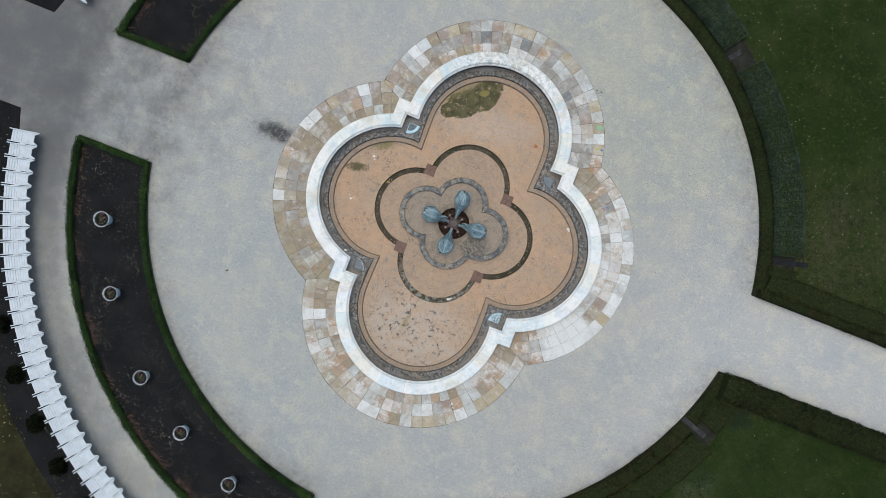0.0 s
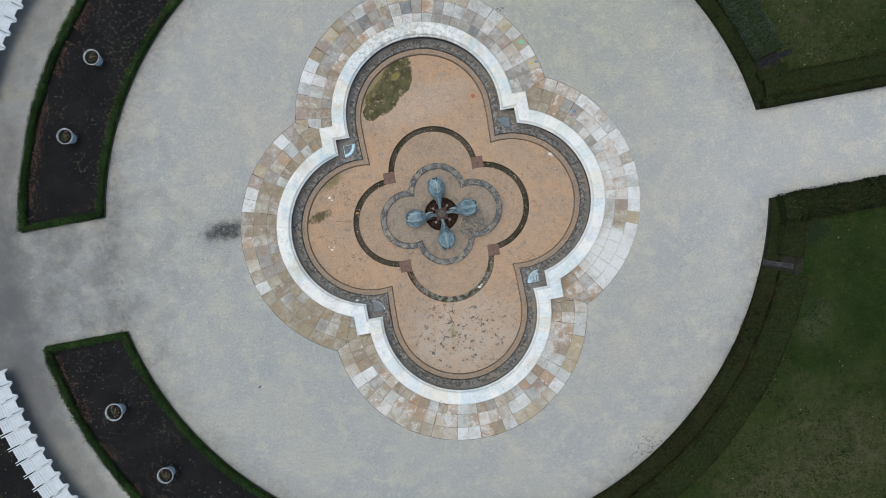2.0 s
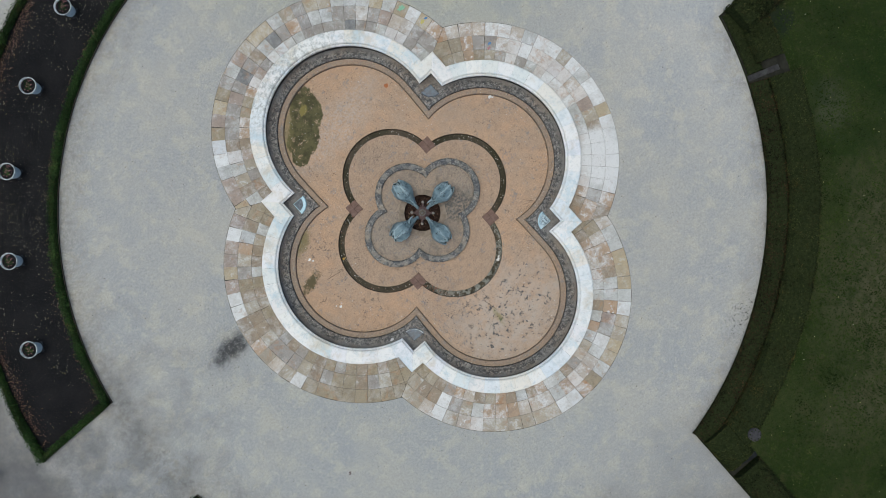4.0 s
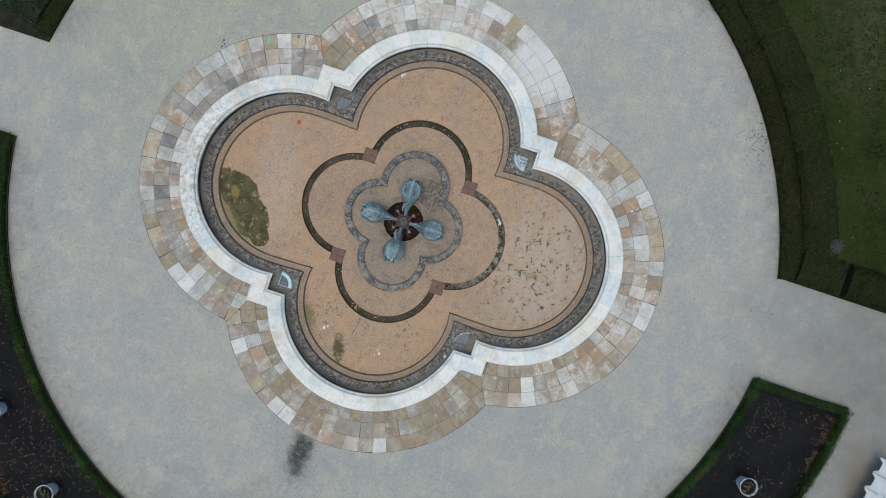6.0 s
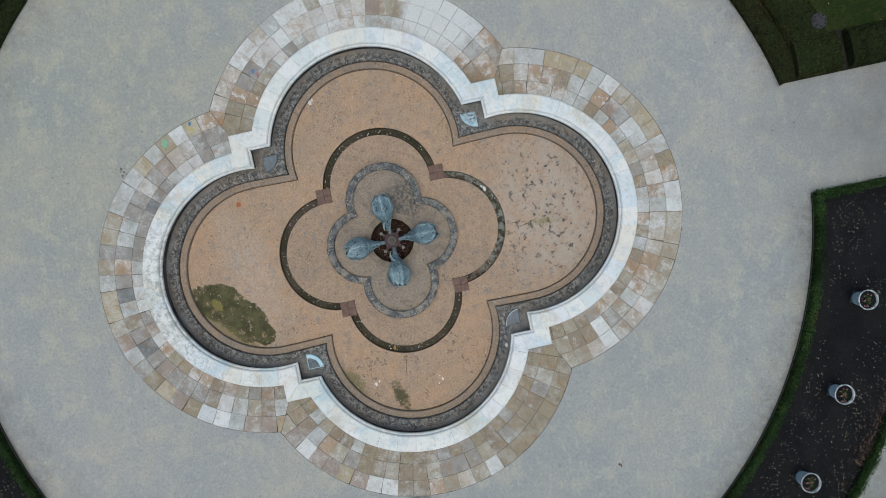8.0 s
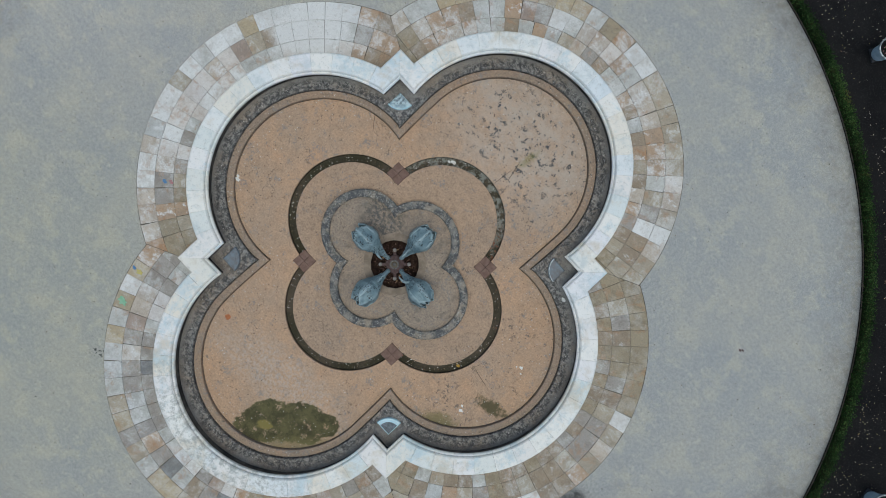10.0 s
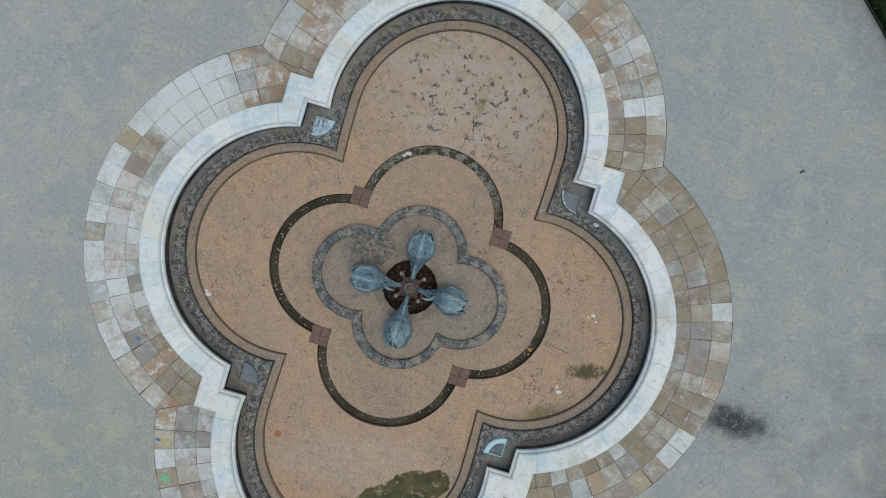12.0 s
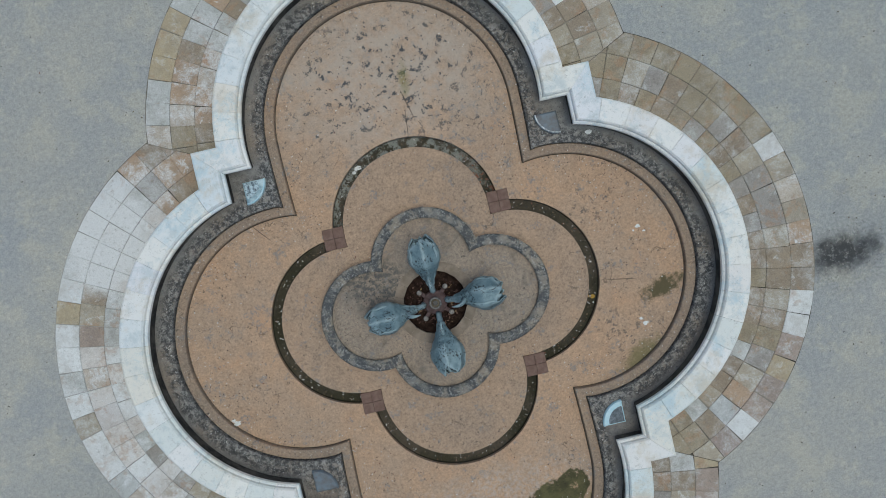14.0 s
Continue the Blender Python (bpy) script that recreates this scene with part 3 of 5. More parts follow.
def part(name, data, material, parent=None, label="", smooth=False):
    """Links a bmesh or a mesh as one object under its thing."""
    if isinstance(data, bmesh.types.BMesh):
        me = bpy.data.meshes.new(name)
        data.to_mesh(me)
        data.free()
        me.polygons.foreach_set("use_smooth", [smooth] * len(me.polygons))
    else:
        me = data
    if material and not me.materials:
        me.materials.append(material)
    ob = new(name, me)
    if parent:
        ob.parent = parent
    return tagged(ob, label)


def empty(name, m=None):
    ob = new(name)
    ob.empty_display_size = 0.1
    if m:
        ob.matrix_basis = m
    return ob


def circle_exit(th, cx, cy, r):
    dx, dy = np.cos(th), np.sin(th)
    b = dx * cx + dy * cy
    disc = b * b - (cx * cx + cy * cy - r * r)
    return np.where(disc >= 0, b + np.sqrt(np.maximum(disc, 0)), 0.0)


def square_exit(th, h):
    return h / np.maximum(np.abs(np.cos(th)), np.abs(np.sin(th)))


def quatrefoil(ew, ns, r, half):
    """Radius by angle of four circles round a square."""
    def rho(th):
        th = np.asarray(th, float)
        out = square_exit(th, half)
        for cx, cy in ((ew, 0), (-ew, 0), (0, ns), (0, -ns)):
            out = np.maximum(out, circle_exit(th, cx, cy, r))
        return out
    return rho


def straight_lobed(ew, ns, r):
    """Radius by angle of two crossing round-ended bars whose sides bow in slightly to four square corners."""
    corner = r - 0.030

    def side(along, across, reach):
        out = corner / across
        for _ in range(12):
            x = np.clip(out * along, corner, reach)
            out = (r - (r - corner) * ((reach - x) / (reach - corner)) ** 2) / across
        return np.minimum(reach / along, out)

    def rho(th):
        th = np.asarray(th, float)
        c, s = np.maximum(np.abs(np.cos(th)), 1e-9), np.maximum(np.abs(np.sin(th)), 1e-9)
        out = np.where(c > s, side(c, s, ew), side(s, c, ns))
        for cx, cy, near in ((ew, 0, c), (-ew, 0, c), (0, ns, s), (0, -ns, s)):
            exits = circle_exit(th, cx, cy, r)
            out = np.where(exits * near >= abs(cx) + abs(cy), np.maximum(out, exits), out)
        return out
    return rho


def even(r):
    return lambda th: np.full(np.shape(th), float(r))


def fan_angles(n=960):
    return np.arange(n) * TAU / n


def swept(name, profile, closed=False, angles=None):
    """A ring whose cross-section is the list of (radius function, height)."""
    th = fan_angles() if angles is None else angles
    n, k = len(th), len(profile)
    verts = np.concatenate([np.stack([f(th) * np.cos(th), f(th) * np.sin(th), np.full(n, z)], 1) for f, z in profile])
    faces = []
    for j in range(k if closed else k - 1):
        a, b = j * n, ((j + 1) % k) * n
        for i in range(n):
            i2 = (i + 1) % n
            faces.append((a + i, a + i2, b + i2, b + i))
    return mesh_of(name, verts, faces)


def prism(points, z0, z1, chamfer=0.0):
    """A slab with the outline points, its top edge chamfered."""
    n = len(points)
    pts = np.array(points, float)
    c = pts.mean(0)
    inner = pts + (c - pts) / np.maximum(np.linalg.norm(c - pts, axis=1, keepdims=True), 1e-6) * chamfer * 1.4
    v = [(*p, z0) for p in pts] + [(*p, z1 - chamfer * 0.6) for p in pts] + [(*p, z1) for p in inner]
    f = [tuple(range(n))[::-1], tuple(range(2 * n, 3 * n))]
    for i in range(n):
        j = (i + 1) % n
        f += [(i, j, n + j, n + i), (n + i, n + j, 2 * n + j, 2 * n + i)]
    return v, f


def signed_area(pts):
    return 0.5 * sum(a[0] * b[1] - b[0] * a[1] for a, b in zip(pts, pts[1:] + pts[:1]))


def clip(pts, nx, ny, d):
    """The part of a polygon with nx * x + ny * y >= d."""
    out = []
    for p, q in zip(pts, pts[1:] + pts[:1]):
        sp, sq = nx * p[0] + ny * p[1] - d, nx * q[0] + ny * q[1] - d
        if sp >= 0:
            out.append(p)
        if sp * sq < 0:
            s = sp / (sp - sq)
            out.append((p[0] + s * (q[0] - p[0]), p[1] + s * (q[1] - p[1])))
    return out


def slab(name, outline, z0, z1, material, parent=None, label=""):
    """A flat sheet of any outline with thickness."""
    bm = bmesh.new()
    top = [bm.verts.new((x, y, z1)) for x, y in outline]
    bot = [bm.verts.new((x, y, z0)) for x, y in outline]
    n = len(top)
    f = bm.faces.new(top)
    for i in range(n):
        j = (i + 1) % n
        bm.faces.new((top[i], bot[i], bot[j], top[j]))
    bmesh.ops.triangulate(bm, faces=[f])
    bmesh.ops.recalc_face_normals(bm, faces=bm.faces)
    return part(name, bm, material, parent, label)


def box(bm, x0, x1, y0, y1, z0, z1, bevel=0.0, m=None):
    made = bmesh.ops.create_cube(bm, size=1.0)["verts"]
    bmesh.ops.scale(bm, vec=(x1 - x0, y1 - y0, z1 - z0), verts=made)
    bmesh.ops.translate(bm, vec=((x0 + x1) / 2, (y0 + y1) / 2, (z0 + z1) / 2), verts=made)
    if m is not None:
        bmesh.ops.transform(bm, matrix=m, verts=made)
    if bevel:
        edges = list({e for v in made for e in v.link_edges})
        bmesh.ops.bevel(bm, geom=edges, offset=bevel, segments=1, affect="EDGES")


def lathe(profile, n=32):
    """A turned body from (radius, height) pairs."""
    v, f = [], []
    for r, z in profile:
        v += [(r * math.cos(TAU * i / n), r * math.sin(TAU * i / n), z) for i in range(n)]
    for j in range(len(profile) - 1):
        for i in range(n):
            k = (i + 1) % n
            f.append((j * n + i, j * n + k, (j + 1) * n + k, (j + 1) * n + i))
    return v, f


def leaves(name, places, size, rand, flat=0.6):
    """Many small pointed leaves, one island each, at (x, y, z) places."""
    v, f = [], []
    for x, y, z in places:
        s = size * rand.uniform(0.6, 1.35)
        a, tilt, roll = rand.uniform(0, TAU), rand.gauss(0, flat), rand.gauss(0, flat)
        ux = Vector((math.cos(a) * math.cos(tilt), math.sin(a) * math.cos(tilt), math.sin(tilt)))
        side = Vector((-math.sin(a), math.cos(a), math.sin(roll))).normalized()
        c = Vector((x, y, z))
        i = len(v)
        v += [c - ux * s, c + side * s * 0.5, c + ux * s, c - side * s * 0.5]
        f.append((i, i + 1, i + 2, i + 3))
    return mesh_of(name, v, f)


# ---- the ground: one sheet of gravel with the basin let into it ----
EW, NS = 2.40, 3.29
R_IN, R_OUT, SQ_IN, SQ_OUT = 2.51, 2.965, 2.95, 3.40
R_PAVE = 4.175
far = [(quatrefoil(EW, NS, R_OUT - 0.2, SQ_OUT - 0.2), 0.0), (quatrefoil(EW, NS, R_PAVE + 0.05, 3.5), 0.0)] + [(even(r), 0.0) for r in (9, 13, 20, 40, 120, 500, 2500)]
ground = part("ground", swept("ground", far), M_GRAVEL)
tagged(ground, "pale grey gravel court with tan patches and dark stains", "ground", kind="structure")

# ---- the fountain basin ----
basin = tagged(empty("fountain_basin"), "drained four-lobed fountain basin with white marble rim", "fountain")
part("inner_wall", swept("inner_wall", [(quatrefoil(EW, NS, R_IN + 0.05, SQ_IN + 0.05), -0.32), (quatrefoil(EW, NS, R_IN + 0.05, SQ_IN + 0.05), 0.17), (quatrefoil(EW, NS, R_OUT - 0.05, SQ_OUT - 0.05), 0.17), (quatrefoil(EW, NS, R_OUT - 0.05, SQ_OUT - 0.05), -0.15)]), M_MOULD, basin, "black mouldy concrete wall")
ledge_in = straight_lobed(EW, NS, 2.262)
step_in = straight_lobed(EW, NS, 2.086)
ledge = swept("ledge", [(quatrefoil(EW, NS, R_IN + 0.08, SQ_IN + 0.08), -0.18), (straight_lobed(EW, NS, 2.277), -0.175), (ledge_in, -0.19), (ledge_in, -0.36)])
ledge.attributes.new("across", "FLOAT", "POINT").data.foreach_set("value", np.repeat((0.0, 1.0, 1.0, 1.0), len(fan_angles())).astype(np.float32))
part("ledge", ledge, M_LEDGE, basin, "black-stained concrete ledge")
part("step", swept("step", [(straight_lobed(EW, NS, 2.246), -0.27), (straight_lobed(EW, NS, 2.099), -0.265), (step_in, -0.28), (step_in, -0.42)]), M_STEP, basin, "brown concrete step")
part("joint", swept("joint", [(straight_lobed(EW, NS, 2.272), -0.30), (straight_lobed(EW, NS, 2.237), -0.30)]), M_GRIME, basin, "dark grimy joint")
part("joint", swept("joint", [(straight_lobed(EW, NS, 2.096), -0.385), (straight_lobed(EW, NS, 2.054), -0.385)]), M_GRIME, basin, "dark grimy joint")
groove_out = quatrefoil(1.46, 1.47, 1.497, 1.405)
groove_in = quatrefoil(1.46, 1.47, 1.303, 1.29)
part("basin_floor", swept("basin_floor", [(straight_lobed(EW, NS, 2.07), -0.36), (groove_out, -0.36), (groove_out, -0.50)]), M_FLOOR, basin, "terracotta-coloured weathered concrete floor")
part("channel", swept("channel", [(quatrefoil(1.46, 1.47, 1.51, 1.42), -0.40), (quatrefoil(1.46, 1.47, 1.484, 1.395), -0.475), (quatrefoil(1.46, 1.47, 1.316, 1.30), -0.475), (quatrefoil(1.46, 1.47, 1.29, 1.28), -0.40)]), M_SLIME, basin, "narrow slimy water channel")
k_out, k_in = quatrefoil(1.06, 0.725, 0.97, 0.5), quatrefoil(1.06, 0.725, 0.78, 0.4)
part("platform", swept("platform", [(groove_in, -0.50), (groove_in, -0.355), (quatrefoil(1.06, 0.725, 0.95, 0.5), -0.345)]), M_PLATFORM, basin, "dusty brown concrete platform")
part("kerb_ring", swept("kerb_ring", [(k_out, -0.37), (k_out, -0.215), (quatrefoil(1.06, 0.725, 0.945, 0.49), -0.19), (quatrefoil(1.06, 0.725, 0.805, 0.41), -0.19), (k_in, -0.21), (k_in, -0.32)]), M_KERB, basin, "lichen-grey raised kerb")
part("inner_floor", swept("inner_floor", [(quatrefoil(1.06, 0.725, 0.80, 0.41), -0.285), (even(0.566), -0.28)]), M_INNER, basin, "stained brown concrete")
collar = empty("collar")
collar.parent = basin
for i in range(18):
    a0, a1 = TAU * i / 18 + 0.005, TAU * (i + 1) / 18 - 0.005
    pts = [(0.56 * math.cos(a0), 0.56 * math.sin(a0)), (0.725 * math.cos(a0), 0.725 * math.sin(a0)), (0.725 * math.cos((a0 + a1) / 2), 0.725 * math.sin((a0 + a1) / 2)), (0.725 * math.cos(a1), 0.725 * math.sin(a1)), (0.56 * math.cos(a1), 0.56 * math.sin(a1))]
    part("brick", mesh_of("brick", *prism(pts, -0.34, -0.270, 0.004)), M_BRICK, collar)
part("well", swept("well", [(even(0.565), -0.28), (even(0.55), -0.40), (even(0.02), -0.40)], angles=fan_angles(48)), M_WELL, basin, "dark well full of rotting leaves")
for sx, sy in ((1, 1), (1, -1), (-1, 1), (-1, -1)):
    cover = empty("channel_cover", pose(sx * 1.49, sy * 1.49, 0))
    cover.parent = basin
    for ix in (-1, 1):
        for iy in (-1, 1):
            bm = bmesh.new()
            box(bm, min(ix * 0.0014, ix * 0.19), max(ix * 0.0014, ix * 0.19), min(iy * 0.0014, iy * 0.19), max(iy * 0.0014, iy * 0.19), -0.39, -0.335, 0.006)
            part("tile", bm, M_COVER, cover)

# coping stones, lobe by lobe
PROFILE = [(0.0, 0.12), (0.0, 0.185), (0.05, 0.205), (0.09, 0.21), (0.115, 0.252), (0.17, 0.278), (0.55, 0.285), (0.92, 0.28), (0.985, 0.262), (1.0, 0.24), (1.0, 0.12)]


def coping_stone(inner, outer):
    """A stone between two matching polylines."""
    k, n = len(PROFILE), len(inner)
    v = [(p[0] + u * (q[0] - p[0]), p[1] + u * (q[1] - p[1]), z) for p, q in zip(inner, outer) for u, z in PROFILE]
    f = [tuple(range(k)), tuple(range((n - 1) * k, n * k))[::-1]]
    for i in range(n - 1):
        for j in range(k):
            j2 = (j + 1) % k
            f.append((i * k + j, (i + 1) * k + j, (i + 1) * k + j2, i * k + j2))
    me = mesh_of("coping_stone", v, f)
    bm = bmesh.new()
    bm.from_mesh(me)
    bmesh.ops.recalc_face_normals(bm, faces=bm.faces)
    bm.to_mesh(me)
    bm.free()
    return me


def arc_point(cx, cy, axis, r, a):
    return (cx + r * math.cos(axis + a), cy + r * math.sin(axis + a))


GAP = 0.002
for axis, c in ((0, EW), (math.pi / 2, NS), (math.pi, EW), (-math.pi / 2, NS)):
    cx, cy = c * math.cos(axis), c * math.sin(axis)
    a_in, a_out = math.acos((SQ_IN - c) / R_IN), math.acos((SQ_OUT - c) / R_OUT)
    count = 14 if c == EW else 18
    end = a_out - 0.03
    for i in range(count):
        inner, outer = [], []
        for t in (0.0, 0.33, 0.67, 1.0):
            u = end * (-1 + 2 * (i + t) / count)
            g = (GAP if t == 0 else -GAP if t == 1 else 0) / R_OUT
            inner.append(arc_point(cx, cy, axis, R_IN, u + g))
            outer.append(arc_point(cx, cy, axis, R_OUT, u + g))
        part("coping_stone", coping_stone(inner, outer), M_COPING, basin)
    # the two mitred stones at the lobe's ends
    for s in (1, -1):
        inner = [(c + R_IN * math.cos(a), s * R_IN * math.sin(a)) for a in (end + GAP / 2, end + (a_in - end) * 0.33, end + (a_in - end) * 0.67, a_in)] + [(SQ_IN, s * (SQ_IN - GAP))]
        e_out = R_OUT * math.sin(a_out)
        outer = [(c + R_OUT * math.cos(end + GAP / 2), s * R_OUT * math.sin(end + GAP / 2)), (c + R_OUT * math.cos(a_out - 0.02), s * R_OUT * math.sin(a_out - 0.02)),
                 (c + R_OUT * math.cos(a_out - 0.01), s * R_OUT * math.sin(a_out - 0.01)), (SQ_OUT, s * e_out), (SQ_OUT, s * (SQ_OUT - GAP))]
        turned = [[(x * math.cos(axis) - y * math.sin(axis), x * math.sin(axis) + y * math.cos(axis)) for x, y in line] for line in (inner, outer)]
        part("coping_stone", coping_stone(*turned), M_COPING, basin)

# ---- paving round the rim ----
paving = tagged(empty("pavement"), "ring of weathered mixed stone paving round the basin", "pavement", kind="structure")
part("mortar", swept("mortar", [(quatrefoil(EW, NS, R_OUT - 0.15, SQ_OUT - 0.15), 0.006), (quatrefoil(EW, NS, R_PAVE - 0.004, 3.5), 0.006), (quatrefoil(EW, NS, R_PAVE + 0.012, 3.5), 0.001)]), M_MORTAR, paving, "dark earth in the joints")
ROWS_R = ((R_OUT + 0.004, 3.345), (3.345, 3.77), (3.77, R_PAVE))
PITCH = 5.72

# each lobe: the angle of a joint, the number of the first stone, and the stones of each row outwards, going anticlockwise;
# a dash lengthens the stone before it
STONES = {
    "east": (1.5, -12, ("brPwwwPGGGwPwwPGgPgstrst", "rgGwPwwbspPmPPPPwPmggrtt", "brwwwwGwSwwGwswwGmwwmmmr")),
    "north": (1.8, -15, ("GgPPGggdggggGGwwgpPrttrrbpsgbbt", "ggmmpgmggGGgrgdGbgdgpgggbPGsbGt", "rSwSGSGGGsSgsGSSspGgtSptwwGppSs")),
    "west": (5.35, -13, ("tGsbbGtbbtbbgbgtbtgtbtbtgt", "tbGrsgtbsbbsg-gsbgttbgsttt", "spwppSpwwbbrsmswtttttttttt")),
    "south": (5.2, -16, ("tsbgrmbtrbGbrGGbgmsGrGbGGrmrrbt", "sbbwgsGrrrmmmGrPmmGwgprGGbrrmtt", "ssmwsmPsssssswwrtGSSsswGSSSGGmm")),
}


def lobe_tiles(axis, c, phase, first, rows):
    for (r0, r1), kinds in zip(ROWS_R, rows):
        kinds = kinds[0] + kinds + kinds[-1]
        marks = [radians(phase + PITCH * (first - 1 + i) + rng.gauss(0, 0.16)) for i in range(len(kinds) + 1)]
        i = 0
        while i < len(kinds):
            k = i + 1
            while k < len(kinds) and kinds[k] == "-":
                k += 1
            kind, a, b = kinds[i], marks[i], marks[k]
            i = k
            j = 0.0035
            lean = radians(rng.gauss(0, 0.12))
            pts = [((r0 + j) * math.cos(a + j / r0), (r0 + j) * math.sin(a + j / r0))]
            for u in (0.0, 0.5, 1.0):
                w = a + lean + j / r1 + (b - a - 2 * j / r1) * u
                r = r1 - j + rng.gauss(0, 0.003)
                pts.append((r * math.cos(w), r * math.sin(w)))
            pts += [((r0 + j) * math.cos(b - j / r0), (r0 + j) * math.sin(b - j / r0)), ((r0 + j) * math.cos((a + b) / 2), (r0 + j) * math.sin((a + b) / 2))]
            pts = [(c + x, y) for x, y in pts]
            pts = clip(pts, 1, 0, SQ_OUT + 0.006)
            for s in (1, -1):
                # the seam from the notch to the cusp
                ax, ay, bx, by = (SQ_OUT, SQ_OUT, 4.13, 3.76) if c == EW else (SQ_OUT, SQ_OUT, 3.76, 4.13)
                nx, ny = (by - ay), -(bx - ax) * s
                if len(pts) >= 3:
                    pts = clip(pts, nx, ny, nx * ax + ny * ay * s + 0.004)
            if len(pts) >= 3 and abs(signed_area(pts)) > 0.004:
                world_pts = [(x * math.cos(axis) - y * math.sin(axis), x * math.sin(axis) + y * math.cos(axis)) for x, y in pts]
                top = 0.018 + rng.uniform(-0.003, 0.003)
                part("paving_stone", mesh_of("paving_stone", *prism(world_pts, -0.03, top, 0.007)), M_TILES[kind], paving)


lobe_tiles(0.0, EW, *STONES["east"])
lobe_tiles(math.pi / 2, NS, *STONES["north"])
lobe_tiles(math.pi, EW, *STONES["west"])
lobe_tiles(-math.pi / 2, NS, *STONES["south"])

# ---- the beds and hedges round the court ----


def court_edge(quadrant):
    """Centre and radius of the court's edge in that quadrant."""
    return {"ne": (0.0, 0.0, 10.93), "nw": (0.0, 0.0, 10.92), "sw": (0.35, 0.53, 11.32), "se": (-0.79, 1.02, 11.77)}[quadrant]


def arc_between(cx, cy, r, x_edge, y_edge, sx, sy, n=60):
    """Points of a circle from the line y = y_edge to the line x = x_edge in the quadrant of signs sx, sy."""
    x0 = cx + sx * math.sqrt(max(r * r - (y_edge - cy) ** 2, 0))
    y1 = cy + sy * math.sqrt(max(r * r - (x_edge - cx) ** 2, 0))
    a0, a1 = math.atan2(y_edge - cy, x0 - cx), math.atan2(y1 - cy, x_edge - cx)
    if a1 - a0 > math.pi:
        a1 -= TAU
    if a0 - a1 > math.pi:
        a1 += TAU
    return [(cx + r * math.cos(a0 + (a1 - a0) * i / n), cy + r * math.sin(a0 + (a1 - a0) * i / n)) for i in range(n + 1)]


def resample(line, step):
    out = [line[0]]
    for p, q in zip(line, line[1:]):
        d = math.dist(p, q)
        k = max(1, int(round(d / step)))
        out += [(p[0] + (q[0] - p[0]) * i / k, p[1] + (q[1] - p[1]) * i / k) for i in range(1, k + 1)]
    return out


def hedge(line, width, height, leaf_mat, label, size=0.03, density=700, closed=False, category="hedge", name="hedge", base=0.02, shaggy=1.0):
    """A clipped hedge along a line: a dark uneven body and a coat of leaves."""
    pts = resample(line, 0.12)
    n = len(pts)
    thing = tagged(empty(name, pose(*pts[0], base)), label, category)
    ox, oy = pts[0]
    section = [(-0.5, 0.0), (-0.52, 0.55), (-0.40, 0.93), (-0.15, 1.0), (0.15, 1.0), (0.40, 0.93), (0.52, 0.55), (0.5, 0.0)]
    v, f, coat = [], [], []
    k = len(section)
    for i, (x, y) in enumerate(pts):
        a = pts[(i - 1) % n] if closed or i else pts[0]
        b = pts[(i + 1) % n] if closed or i < n - 1 else pts[-1]
        d = Vector((b[0] - a[0], b[1] - a[1])).normalized()
        nx, ny = -d.y, d.x
        wob = 1 + 0.032 * shaggy / width * (noise.noise((x * 1.7, y * 1.7, 3.1)) + noise.noise((x * 5.1, y * 5.1, 1.3)))
        hob = 1 + 0.30 * noise.noise((x * 1.3, y * 1.3, 9.7))
        ring = []
        for u, w in section:
            px, py, pz = x + nx * u * width * 0.9 * wob, y + ny * u * width * 0.9 * wob, height * w * 0.92 * hob
            ring.append((px - ox, py - oy, pz))
        v += ring
        seg = 0.12
        girth = width + 2 * height
        for _ in range(int(density * seg * girth * (0.75 + 0.7 * noise.noise((x * 3.1, y * 3.1, 5.5))))):
            s = rng.uniform(0, k - 1)
            j = min(int(s), k - 2)
            p, q = ring[j], ring[j + 1]
            w = s - j
            t = rng.uniform(-0.15, 0.15) if 0 < i < n - 1 else 0.0
            out = rng.gauss(0.012, 0.018 * shaggy)
            coat.append((p[0] + (q[0] - p[0]) * w + d.x * t + nx * out * (1 if section[j][0] > 0 else -1), p[1] + (q[1] - p[1]) * w + d.y * t + ny * out * (1 if section[j][0] > 0 else -1), p[2] + (q[2] - p[2]) * w + abs(out)))
    for i in range(n if closed else n - 1):
        for j in range(k - 1):
            i2 = (i + 1) % n
            f.append((i * k + j, i * k + j + 1, i2 * k + j + 1, i2 * k + j))
    if not closed:
        f += [tuple(range(k)), tuple(range((n - 1) * k, n * k))[::-1]]
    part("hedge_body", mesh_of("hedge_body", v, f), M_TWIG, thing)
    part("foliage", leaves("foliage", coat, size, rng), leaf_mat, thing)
    return thing


def scatter(name, places, size, material, label, category="litter", z=0.0):
    v, f = [], []
    for x, y in places:
        s, a = size * rng.uniform(0.5, 1.5), rng.uniform(0, TAU)
        zz = z + rng.uniform(0.002, 0.010)
        i = len(v)
        v += [(x + s * math.cos(a), y + s * math.sin(a), zz), (x + 0.55 * s * math.cos(a + 1.7), y + 0.55 * s * math.sin(a + 1.7), zz + 0.006), (x - s * math.cos(a), y - s * math.sin(a), zz), (x - 0.55 * s * math.cos(a + 1.4), y - 0.55 * s * math.sin(a + 1.4), zz + 0.006)]
        f.append((i, i + 1, i + 2, i + 3))
    return tagged(part(name, mesh_of(name, v, f), material), label, category, kind="stuff")


